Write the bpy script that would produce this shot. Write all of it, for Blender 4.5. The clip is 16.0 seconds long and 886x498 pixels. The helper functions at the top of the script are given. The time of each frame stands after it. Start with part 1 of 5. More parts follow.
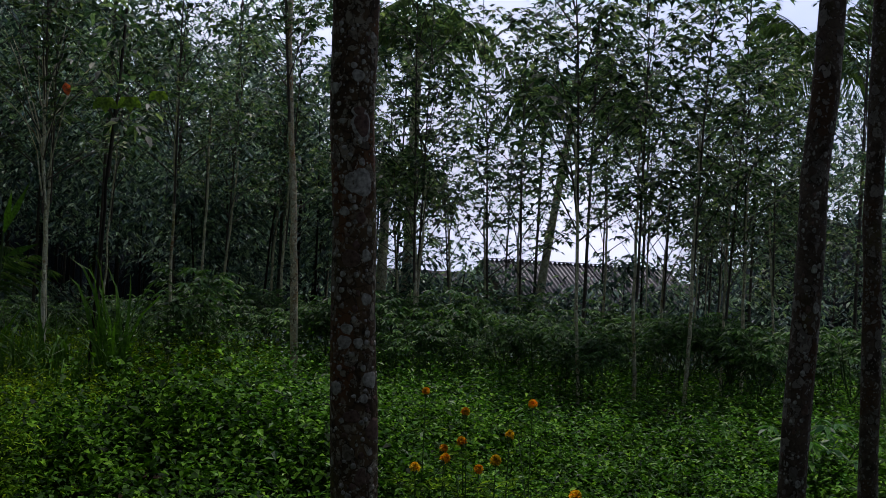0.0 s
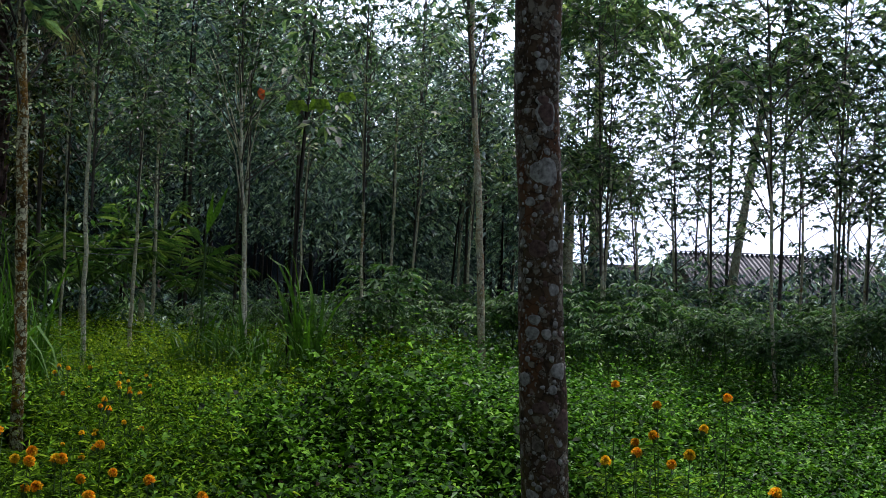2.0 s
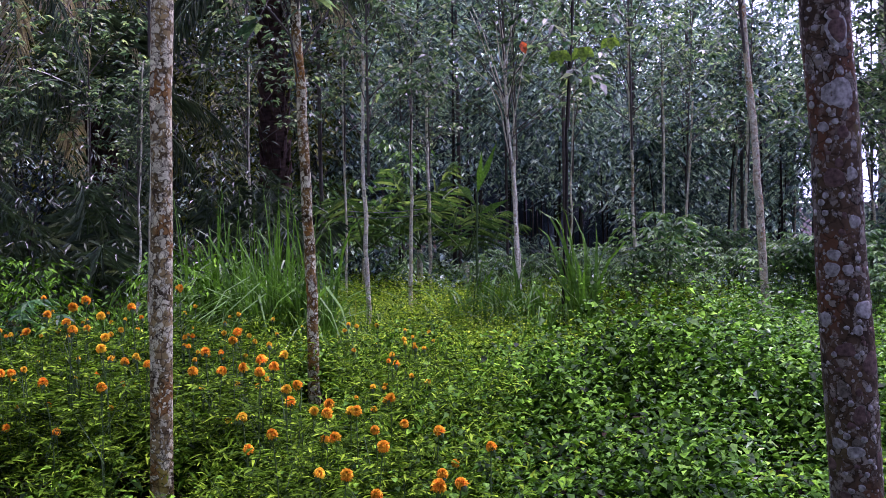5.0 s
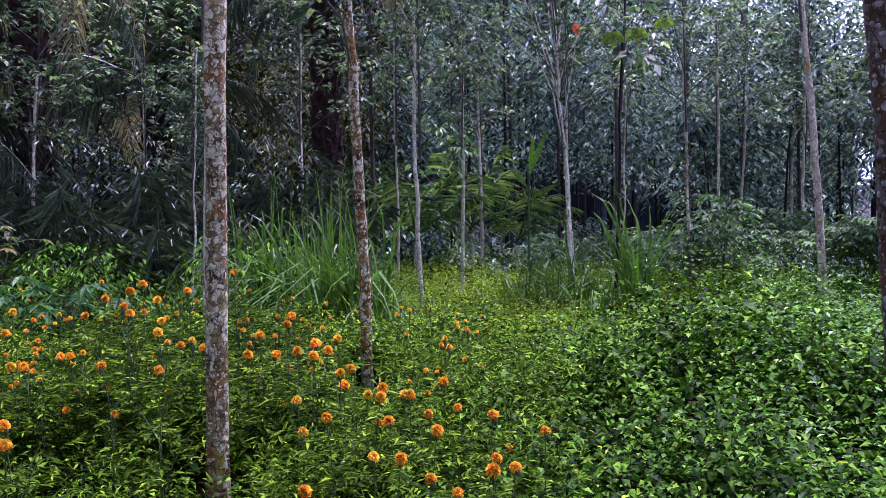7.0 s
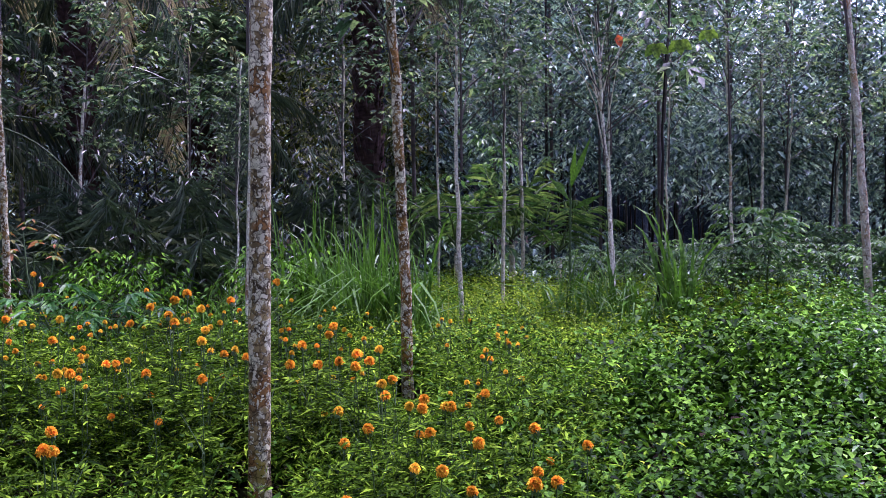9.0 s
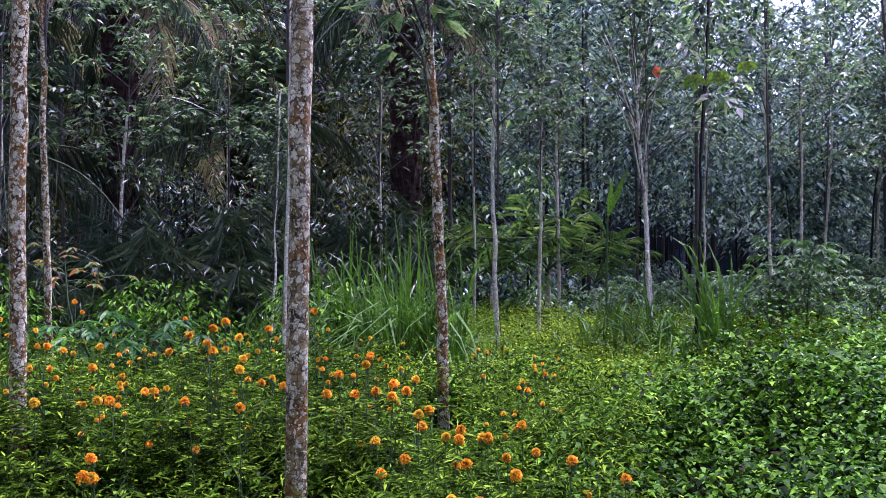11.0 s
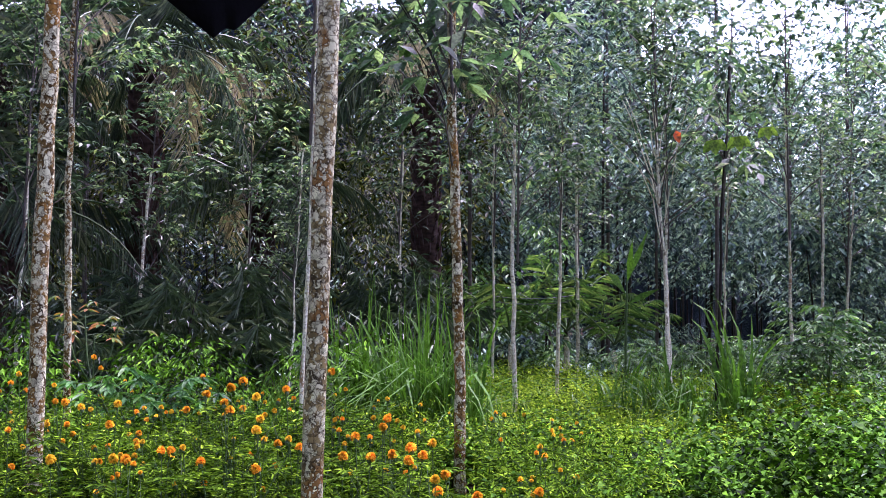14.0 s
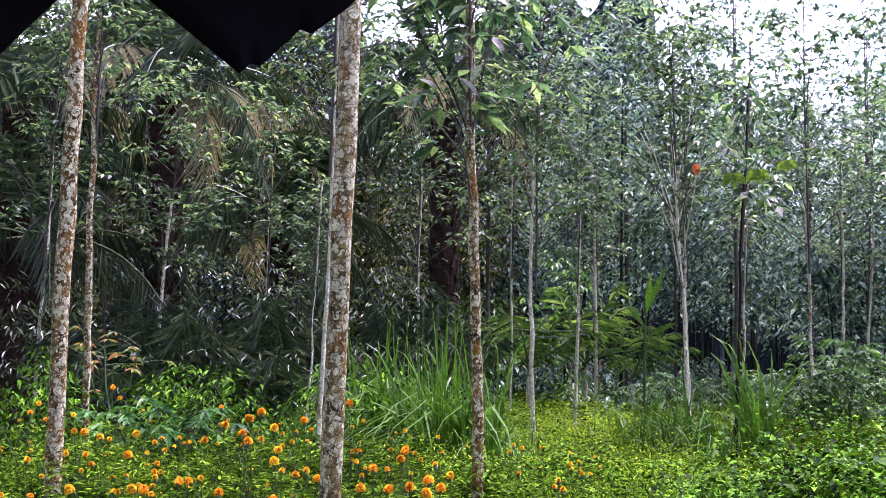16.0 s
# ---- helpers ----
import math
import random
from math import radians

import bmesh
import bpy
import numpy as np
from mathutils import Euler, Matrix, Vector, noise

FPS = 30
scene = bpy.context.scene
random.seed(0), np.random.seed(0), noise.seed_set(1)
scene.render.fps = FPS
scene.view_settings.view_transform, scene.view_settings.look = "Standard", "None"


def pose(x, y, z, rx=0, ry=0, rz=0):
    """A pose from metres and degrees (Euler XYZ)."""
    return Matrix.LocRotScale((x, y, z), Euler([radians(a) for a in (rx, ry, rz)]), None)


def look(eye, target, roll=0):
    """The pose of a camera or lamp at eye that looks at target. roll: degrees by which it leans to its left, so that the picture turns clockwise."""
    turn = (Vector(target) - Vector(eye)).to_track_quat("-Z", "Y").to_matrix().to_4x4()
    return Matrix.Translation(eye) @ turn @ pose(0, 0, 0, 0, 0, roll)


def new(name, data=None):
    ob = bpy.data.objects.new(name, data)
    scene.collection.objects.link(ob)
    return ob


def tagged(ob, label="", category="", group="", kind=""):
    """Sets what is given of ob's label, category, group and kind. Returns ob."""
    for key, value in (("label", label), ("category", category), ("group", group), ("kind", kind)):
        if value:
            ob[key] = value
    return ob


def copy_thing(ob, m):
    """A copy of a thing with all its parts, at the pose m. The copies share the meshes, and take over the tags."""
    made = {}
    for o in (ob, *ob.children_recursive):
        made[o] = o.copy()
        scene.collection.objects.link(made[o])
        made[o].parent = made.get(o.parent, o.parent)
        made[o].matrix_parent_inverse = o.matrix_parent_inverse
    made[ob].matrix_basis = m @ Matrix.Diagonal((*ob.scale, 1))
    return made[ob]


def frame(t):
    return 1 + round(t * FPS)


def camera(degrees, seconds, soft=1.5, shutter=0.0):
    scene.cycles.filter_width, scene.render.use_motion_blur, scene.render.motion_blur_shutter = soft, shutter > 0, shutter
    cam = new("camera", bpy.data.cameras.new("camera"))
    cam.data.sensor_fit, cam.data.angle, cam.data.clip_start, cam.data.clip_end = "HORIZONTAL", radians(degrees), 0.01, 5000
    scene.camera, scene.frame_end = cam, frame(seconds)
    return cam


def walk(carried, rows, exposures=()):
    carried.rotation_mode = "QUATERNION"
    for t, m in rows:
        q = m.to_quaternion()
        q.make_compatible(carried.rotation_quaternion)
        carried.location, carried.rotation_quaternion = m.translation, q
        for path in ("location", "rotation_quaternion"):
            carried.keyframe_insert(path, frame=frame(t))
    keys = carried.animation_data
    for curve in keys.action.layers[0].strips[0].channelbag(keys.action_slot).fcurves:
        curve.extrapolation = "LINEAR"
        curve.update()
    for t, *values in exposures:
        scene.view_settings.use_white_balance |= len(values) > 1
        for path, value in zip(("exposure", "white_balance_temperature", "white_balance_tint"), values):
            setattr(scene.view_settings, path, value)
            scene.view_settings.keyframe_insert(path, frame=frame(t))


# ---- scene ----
from mathutils.bvhtree import BVHTree


def tripod(x, y, z, yaw, pitch, roll):
    """A level stand at x, y, z, turned to the left by yaw, up by pitch, leaning right by roll."""
    return pose(x, y, z, 90 + pitch, 0, yaw) @ pose(0, 0, 0, 0, 0, -roll)


cam = camera(44.84, 16.0, soft=0.35)
WALK = [
    (0.0, tripod(0.0232, -0.0808, 1.6296, -18.539, 0.918, -3.050)),
    (0.5, tripod(0.0218, -0.0838, 1.6289, -16.171, 0.711, -2.992)),
    (1.0, tripod(0.0256, -0.0698, 1.6235, -13.328, 0.508, -2.817)),
    (1.5, tripod(0.0275, -0.0667, 1.6193, -11.027, 0.279, -2.469)),
    (2.0, tripod(0.0246, -0.0610, 1.6155, -8.703, 0.213, -2.193)),
    (2.5, tripod(0.0265, -0.0439, 1.6104, -5.711, 0.132, -1.696)),
    (3.0, tripod(0.0267, -0.0355, 1.6056, -3.355, -0.143, -0.500)),
    (3.5, tripod(0.0162, -0.0014, 1.5908, 0.024, -0.978, 0.602)),
    (4.0, tripod(0.0162, 0.0153, 1.5852, 2.624, -1.427, 1.046)),
    (4.5, tripod(0.0062, 0.0225, 1.5865, 4.328, -1.806, 1.116)),
    (4.7, tripod(0.0055, 0.0241, 1.5863, 4.860, -2.029, 1.133)),
    (6.8, tripod(-0.0024, 0.0403, 1.5847, 8.208, -3.218, 1.420)),
    (7.0, tripod(-0.0031, 0.0419, 1.5845, 8.342, -3.137, 1.461)),
    (7.5, tripod(-0.0058, 0.0373, 1.5869, 8.830, -3.143, 1.302)),
    (8.0, tripod(-0.0101, 0.0335, 1.5904, 9.542, -3.060, 1.197)),
    (8.5, tripod(-0.0114, 0.0362, 1.5887, 10.055, -2.792, 1.120)),
    (9.0, tripod(-0.0129, 0.0386, 1.5906, 10.456, -2.530, 1.093)),
    (9.5, tripod(-0.0143, 0.0369, 1.5874, 10.813, -2.100, 1.088)),
    (10.0, tripod(-0.0196, 0.0377, 1.5891, 11.255, -1.694, 0.945)),
    (10.2, tripod(-0.0198, 0.0366, 1.5897, 11.527, -1.495, 0.945)),
    (12.3, tripod(-0.0216, 0.0247, 1.5954, 12.819, -0.565, 0.550)),
    (12.5, tripod(-0.0218, 0.0236, 1.5960, 12.861, -0.479, 0.555)),
    (13.0, tripod(-0.0250, 0.0335, 1.6121, 13.044, 1.182, 0.358)),
    (13.5, tripod(-0.0258, 0.0337, 1.6149, 13.211, 1.733, 0.028)),
    (14.0, tripod(-0.0221, 0.0247, 1.6146, 13.313, 2.199, -0.146)),
    (14.5, tripod(-0.0198, 0.0208, 1.6142, 13.410, 2.802, -0.170)),
    (15.0, tripod(-0.0268, 0.0158, 1.6129, 13.768, 3.262, -0.303)),
    (15.5, tripod(-0.0249, 0.0133, 1.6102, 14.048, 3.735, -0.410)),
    (16.0, tripod(-0.0220, 0.0114, 1.6147, 14.281, 3.891, -0.441)),
]
walk(cam, WALK, exposures=[(0.0, -1.37, 6000, 25), (1.5, -0.56, 5900, 19), (2.5, -0.1, 5850, 35), (3.5, 0.26, 5750, 60), (4.5, 0.76, 5500, 69), (7.0, 1.02, 5250, 70), (10.0, 1.06, 5230, 67), (12.5, 1.17, 5300, 66), (13.0, 1.19, 5450, 59), (14.0, 1.34, 5500, 57), (16.0, 1.55, 5700, 55)])

# ---- light: rainy day, high veiled sun and a bright cloudy sky ----
SUN_AZ, SUN_EL = radians(35), radians(72)      # clockwise from +y
world = bpy.data.worlds.new("rainy_sky")
scene.world = world
world.use_nodes = True
wn, wl = world.node_tree.nodes, world.node_tree.links
sky = wn.new("ShaderNodeTexSky")
sky.sky_type = "NISHITA"
sky.sun_disc = False
sky.sun_elevation, sky.sun_rotation = SUN_EL, SUN_AZ
sky.air_density, sky.dust_density, sky.ozone_density = 1.2, 3.0, 1.0
cloud = wn.new("ShaderNodeTexNoise")
cloud.inputs["Scale"].default_value = 2.5
cloud.inputs["Detail"].default_value = 5
cmap = wn.new("ShaderNodeMapping")
cmap.inputs["Scale"].default_value = (1, 1, 3)
ctex = wn.new("ShaderNodeTexCoord")
cramp = wn.new("ShaderNodeValToRGB")
cramp.color_ramp.elements[0].position, cramp.color_ramp.elements[0].color = 0.3, (9.4, 11.2, 14.2, 1)
cramp.color_ramp.elements[1].position, cramp.color_ramp.elements[1].color = 0.7, (16.0, 17.0, 18.6, 1)
cmix = wn.new("ShaderNodeMix")
cmix.data_type = "RGBA"
cmix.inputs["Factor"].default_value = 0.8
wl.new(ctex.outputs["Generated"], cmap.inputs["Vector"])
wl.new(cmap.outputs["Vector"], cloud.inputs["Vector"])
wl.new(cloud.outputs["Fac"], cramp.inputs["Fac"])
wl.new(sky.outputs["Color"], cmix.inputs["A"])
wl.new(cramp.outputs["Color"], cmix.inputs["B"])
# heavy cloud overhead, brighter towards the horizon all round
cxyz = wn.new("ShaderNodeSeparateXYZ")
chigh = wn.new("ShaderNodeMapRange")
chigh.interpolation_type = "SMOOTHSTEP"
for socket, v in (("From Min", 0.28), ("From Max", 0.6), ("To Min", 2.1), ("To Max", 1.05)):
    chigh.inputs[socket].default_value = v
cdim = wn.new("ShaderNodeMix")
cdim.data_type, cdim.blend_type = "RGBA", "MULTIPLY"
cdim.inputs["Factor"].default_value = 1.0
wl.new(ctex.outputs["Generated"], cxyz.inputs["Vector"])
wl.new(cxyz.outputs["Z"], chigh.inputs["Value"])
wl.new(cmix.outputs["Result"], cdim.inputs["A"])
wl.new(chigh.outputs["Result"], cdim.inputs["B"])
# the cloud is thinner on the sun's side, thicker opposite
cdot = wn.new("ShaderNodeVectorMath")
cdot.operation = "DOT_PRODUCT"
cdot.inputs[1].default_value = (math.sin(SUN_AZ), math.cos(SUN_AZ), 0.0)
cside = wn.new("ShaderNodeMapRange")
cside.interpolation_type = "SMOOTHSTEP"
for socket, v in (("From Min", -0.6), ("From Max", 0.95), ("To Min", 0.42), ("To Max", 1.9)):
    cside.inputs[socket].default_value = v
cthin = wn.new("ShaderNodeMix")
cthin.data_type, cthin.blend_type = "RGBA", "MULTIPLY"
cthin.inputs["Factor"].default_value = 1.0
wl.new(ctex.outputs["Generated"], cdot.inputs[0])
wl.new(cdot.outputs["Value"], cside.inputs["Value"])
wl.new(cdim.outputs["Result"], cthin.inputs["A"])
wl.new(cside.outputs["Result"], cthin.inputs["B"])
wl.new(cthin.outputs["Result"], wn["Background"].inputs["Color"])
wn["Background"].inputs["Strength"].default_value = 0.05

sun_data = bpy.data.lights.new("sun", "SUN")
sun_data.energy, sun_data.angle, sun_data.color = 5.0, radians(8), (1.0, 0.94, 0.84)
sun = new("sun", sun_data)
sun.matrix_world = look((0, 0, 0), (-math.sin(SUN_AZ) * math.cos(SUN_EL), -math.cos(SUN_AZ) * math.cos(SUN_EL), -math.sin(SUN_EL)))


# ---- materials ----
def base_material(name, rough=0.6, spec=0.5):
    mat = bpy.data.materials.new(name)
    mat.use_nodes = True
    b = mat.node_tree.nodes["Principled BSDF"]
    b.inputs["Roughness"].default_value = rough
    b.inputs["Specular IOR Level"].default_value = spec
    return mat, mat.node_tree.nodes, mat.node_tree.links, b


def ramp_node(nodes, stops):
    r = nodes.new("ShaderNodeValToRGB")
    while len(r.color_ramp.elements) < len(stops):
        r.color_ramp.elements.new(0.5)
    for e, (p, col) in zip(r.color_ramp.elements, stops):
        e.position, e.color = p, (*col, 1)
    return r


def noise_node(nodes, links, scale, detail=4.0, stretch=None, coord="Object"):
    tc = nodes.new("ShaderNodeTexCoord")
    n = nodes.new("ShaderNodeTexNoise")
    n.inputs["Scale"].default_value, n.inputs["Detail"].default_value = scale, detail
    if stretch:
        m = nodes.new("ShaderNodeMapping")
        m.inputs["Scale"].default_value = stretch
        links.new(tc.outputs[coord], m.inputs["Vector"])
        links.new(m.outputs["Vector"], n.inputs["Vector"])
    else:
        links.new(tc.outputs[coord], n.inputs["Vector"])
    return n


def mix_node(nodes, links, fac, a, b, mode="MIX"):
    m = nodes.new("ShaderNodeMix")
    m.data_type, m.blend_type = "RGBA", mode
    for socket, v in (("Factor", fac), ("A", a), ("B", b)):
        if isinstance(v, (int, float)):
            m.inputs[socket].default_value = v
        elif isinstance(v, tuple):
            m.inputs[socket].default_value = (*v, 1)
        else:
            links.new(v, m.inputs[socket])
    return m.outputs["Result"]


def leaf_material(name, stops, rough=0.38, through_light=0.3, spec=0.5, cool=(0.54, 0.46, 0.58), shine=(1.5, 1.7, 0.7)):
    """Leaves: each leaf takes its own green, with pale veins of noise; wet gloss; light shines through.
    Ramps reach very dark and very pale, to imitate shaded gaps and highlights.
    """
    mat, n, l, b = base_material(name, rough, spec)
    geo = n.new("ShaderNodeNewGeometry")
    info = n.new("ShaderNodeObjectInfo")
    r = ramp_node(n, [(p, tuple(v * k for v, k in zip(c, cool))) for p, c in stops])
    l.new(geo.outputs["Random Per Island"], r.inputs["Fac"])
    nz = noise_node(n, l, 0.9, 3)
    big = ramp_node(n, [(0.3, (0.62, 0.66, 0.6)), (0.7, (1.25, 1.2, 1.1))])
    l.new(nz.outputs["Fac"], big.inputs["Fac"])
    col = mix_node(n, l, 1.0, r.outputs["Color"], big.outputs["Color"], "MULTIPLY")
    fine = noise_node(n, l, 42, 2)
    vein = ramp_node(n, [(0.36, (0.58, 0.60, 0.58)), (0.64, (1.42, 1.40, 1.36))])
    l.new(fine.outputs["Fac"], vein.inputs["Fac"])
    col = mix_node(n, l, 1.0, col, vein.outputs["Color"], "MULTIPLY")
    hue = n.new("ShaderNodeHueSaturation")
    mr = n.new("ShaderNodeMapRange")
    mr.inputs["To Min"].default_value, mr.inputs["To Max"].default_value = 0.8, 1.2
    l.new(info.outputs["Random"], mr.inputs["Value"])
    l.new(mr.outputs["Result"], hue.inputs["Value"])
    l.new(col, hue.inputs["Color"])
    l.new(hue.outputs["Color"], b.inputs["Base Color"])
    pucker = noise_node(n, l, 70, 2)
    bump = n.new("ShaderNodeBump")
    bump.inputs["Strength"].default_value, bump.inputs["Distance"].default_value = 0.5, 0.003
    l.new(pucker.outputs["Fac"], bump.inputs["Height"])
    l.new(bump.outputs["Normal"], b.inputs["Normal"])
    tr = n.new("ShaderNodeBsdfTranslucent")
    bright = mix_node(n, l, 1.0, hue.outputs["Color"], shine, "MULTIPLY")
    l.new(bright, tr.inputs["Color"])
    ms = n.new("ShaderNodeMixShader")
    ms.inputs["Fac"].default_value = through_light
    l.new(b.outputs["BSDF"], ms.inputs[1])
    l.new(tr.outputs["BSDF"], ms.inputs[2])
    l.new(ms.outputs["Shader"], n["Material Output"].inputs["Surface"])
    return mat


def bark_material(name, dark, brown, pale, cover, spot=14.0, rust=(0.16, 0.075, 0.03), moss=(0.10, 0.11, 0.03), rusty=0.5, patch=0.54, cracked=0.3):
    """Wet bark: pale and brown blotches, rust and moss, round lichen patches of three sizes with dark rims, cracks."""
    mat, n, l, b = base_material(name, 0.72, 0.10)
    tc = n.new("ShaderNodeTexCoord")
    info = n.new("ShaderNodeObjectInfo")
    shift = n.new("ShaderNodeVectorMath")
    shift.operation = "SCALE"
    shift.inputs[0].default_value = (7, 5, 9)
    l.new(info.outputs["Random"], shift.inputs["Scale"])
    add = n.new("ShaderNodeVectorMath")
    l.new(tc.outputs["Object"], add.inputs[0])
    l.new(shift.outputs["Vector"], add.inputs[1])
    wob = n.new("ShaderNodeTexNoise")
    wob.inputs["Scale"].default_value, wob.inputs["Detail"].default_value = 30, 3
    l.new(add.outputs["Vector"], wob.inputs["Vector"])
    bend = n.new("ShaderNodeVectorMath")
    bend.operation = "MULTIPLY_ADD"
    bend.inputs[1].default_value = (0.045, 0.045, 0.045)
    l.new(wob.outputs["Color"], bend.inputs[0])
    l.new(add.outputs["Vector"], bend.inputs[2])

    def tex(kind, scale, stretch=(1, 1, 1), detail=None):
        m = n.new("ShaderNodeMapping")
        m.inputs["Scale"].default_value = stretch
        l.new(bend.outputs["Vector"], m.inputs["Vector"])
        t = n.new(kind)
        t.inputs["Scale"].default_value = scale
        if detail is not None:
            t.inputs["Detail"].default_value = detail
        l.new(m.outputs["Vector"], t.inputs["Vector"])
        return t

    def mask(t, lo, hi, out="Fac"):
        r = ramp_node(n, [(lo, (0, 0, 0)), (hi, (1, 1, 1))])
        l.new(t.outputs[out], r.inputs["Fac"])
        return r.outputs["Color"]
    base = tex("ShaderNodeTexNoise", 13, (1, 1, 0.8), 7)
    r0 = ramp_node(n, [(0.30, dark), (0.52, brown), (0.74, tuple(v * 1.5 for v in brown))])
    l.new(base.outputs["Fac"], r0.inputs["Fac"])
    col = r0.outputs["Color"]
    col = mix_node(n, l, mask(tex("ShaderNodeTexNoise", spot * 0.75, (1, 1, 0.75), 5), patch, patch + 0.05), col, tuple(v * 0.8 for v in pale))
    col = mix_node(n, l, mask(tex("ShaderNodeTexNoise", 5, (1, 1, 0.7), 5), 0.60 - 0.12 * rusty, 0.66 - 0.10 * rusty), col, rust)
    col = mix_node(n, l, mask(tex("ShaderNodeTexNoise", 6, (1, 1, 0.3), 5), 0.60, 0.68), col, moss)
    relief = base.outputs["Fac"]
    for scale, size, keep in ((spot * 0.7, 0.50, cover * 0.8), (spot * 1.5, 0.46, cover * 0.8), (spot * 3.2, 0.42, cover)):
        v = tex("ShaderNodeTexVoronoi", scale, (1, 1, 0.8))
        inside = n.new("ShaderNodeMapRange")
        inside.inputs["From Min"].default_value, inside.inputs["From Max"].default_value = size + 0.015, size - 0.02
        l.new(v.outputs["Distance"], inside.inputs["Value"])
        rim = n.new("ShaderNodeMapRange")
        rim.inputs["From Min"].default_value, rim.inputs["From Max"].default_value = size + 0.08, size + 0.02
        l.new(v.outputs["Distance"], rim.inputs["Value"])
        pick = n.new("ShaderNodeSeparateColor")
        l.new(v.outputs["Color"], pick.inputs["Color"])
        on = n.new("ShaderNodeMath")
        on.operation = "LESS_THAN"
        on.inputs[1].default_value = keep
        l.new(pick.outputs["Red"], on.inputs[0])
        facs = []
        for part_of in (rim, inside):
            fac = n.new("ShaderNodeMath")
            fac.operation = "MULTIPLY"
            l.new(part_of.outputs["Result"], fac.inputs[0])
            l.new(on.outputs["Value"], fac.inputs[1])
            facs.append(fac.outputs["Value"])
        tint = ramp_node(n, [(0.0, tuple(v * 0.45 for v in pale)), (0.45, tuple(v * 0.8 for v in pale)), (0.8, pale), (1.0, tuple(v * 1.3 for v in pale))])
        l.new(pick.outputs["Green"], tint.inputs["Fac"])
        mottle = mix_node(n, l, base.outputs["Fac"], tuple(v * 0.55 for v in pale), tint.outputs["Color"])
        mottle = mix_node(n, l, 0.6, mottle, tint.outputs["Color"])
        col = mix_node(n, l, facs[0], col, tuple(v * 0.8 for v in dark))
        col = mix_node(n, l, facs[1], col, mottle)
    cracks = tex("ShaderNodeTexVoronoi", 19, (1, 1, 1.4))
    cracks.feature = "DISTANCE_TO_EDGE"
    line = ramp_node(n, [(0.0, (0.12, 0.10, 0.09)), (0.10, (1, 1, 1))])
    l.new(cracks.outputs["Distance"], line.inputs["Fac"])
    col = mix_node(n, l, cracked, col, line.outputs["Color"], "MULTIPLY")
    l.new(col, b.inputs["Base Color"])
    fine = tex("ShaderNodeTexNoise", 60, (1, 1, 0.5), 5)
    height = mix_node(n, l, 0.5, fine.outputs["Color"], col)
    bump = n.new("ShaderNodeBump")
    bump.inputs["Strength"].default_value, bump.inputs["Distance"].default_value = 0.8, 0.008
    l.new(height, bump.inputs["Height"])
    l.new(bump.outputs["Normal"], b.inputs["Normal"])
    return mat


def plain_material(name, a, b_col, scale=6.0, rough=0.7, spec=0.4, bump_mm=2.0, stretch=None):
    mat, n, l, b = base_material(name, rough, spec)
    nz = noise_node(n, l, scale, 6, stretch)
    r = ramp_node(n, [(0.3, a), (0.7, b_col)])
    l.new(nz.outputs["Fac"], r.inputs["Fac"])
    l.new(r.outputs["Color"], b.inputs["Base Color"])
    n2 = noise_node(n, l, scale * 9, 4, stretch)
    bump = n.new("ShaderNodeBump")
    bump.inputs["Strength"].default_value, bump.inputs["Distance"].default_value = 0.6, bump_mm / 1000
    l.new(n2.outputs["Fac"], bump.inputs["Height"])
    l.new(bump.outputs["Normal"], b.inputs["Normal"])
    return mat


# a little extra blue in the crowns imitates rain haze
RUBBER = leaf_material("rubber_leaf", [(0, (0.010, 0.030, 0.013)), (0.5, (0.044, 0.096, 0.038)), (0.85, (0.160, 0.260, 0.090)), (1, (0.33, 0.43, 0.13))], 0.38, 0.36, 0.22, (1.0, 0.90, 1.25), (1.4, 1.7, 1.1))
YOUNG = leaf_material("young_leaf", [(0, (0.03, 0.085, 0.026)), (0.6, (0.085, 0.18, 0.045)), (1, (0.24, 0.36, 0.10))], 0.42, 0.35, 0.2, (0.86, 0.84, 1.0))
# blue haze of distance is mixed into this leaf colour
WOODS = leaf_material("hazed_woods_leaf", [(0, (0.010, 0.026, 0.028)), (0.45, (0.054, 0.108, 0.104)), (0.75, (0.200, 0.315, 0.250)), (1, (0.40, 0.54, 0.36))], 0.42, 0.18, 0.18, (1.22, 1.21, 1.42))
# dark copy of the woods leaf, the left wood's shade put into its colour
WOODS_SHADED = leaf_material("shaded_left_wood_leaf", [(0, (0.004, 0.010, 0.003)), (0.5, (0.016, 0.032, 0.008)), (0.85, (0.065, 0.100, 0.024)), (1, (0.17, 0.22, 0.050))], 0.48, 0.12, 0.08, (1.15, 0.95, 0.9))
COVER = leaf_material("creeper_leaf", [(0, (0.003, 0.013, 0.002)), (0.35, (0.018, 0.062, 0.005)), (0.78, (0.058, 0.165, 0.013)), (1, (0.14, 0.32, 0.03))], 0.50, 0.10, 0.04, (0.88, 0.88, 0.5))
# brightened weed green, making up for daylight the crowns keep off
WEED_LIT = leaf_material("lit_weed_leaf", [(0, (0.008, 0.034, 0.005)), (0.4, (0.045, 0.140, 0.013)), (0.8, (0.115, 0.275, 0.030)), (1, (0.25, 0.42, 0.055))], 0.40, 0.2, 0.16, (0.9, 1.0, 0.8))
WEED = leaf_material("weed_leaf", [(0, (0.020, 0.050, 0.004)), (0.4, (0.104, 0.200, 0.012)), (0.8, (0.215, 0.360, 0.024)), (1, (0.36, 0.50, 0.05))], 0.52, 0.24, 0.03, (1.12, 1.04, 0.7))
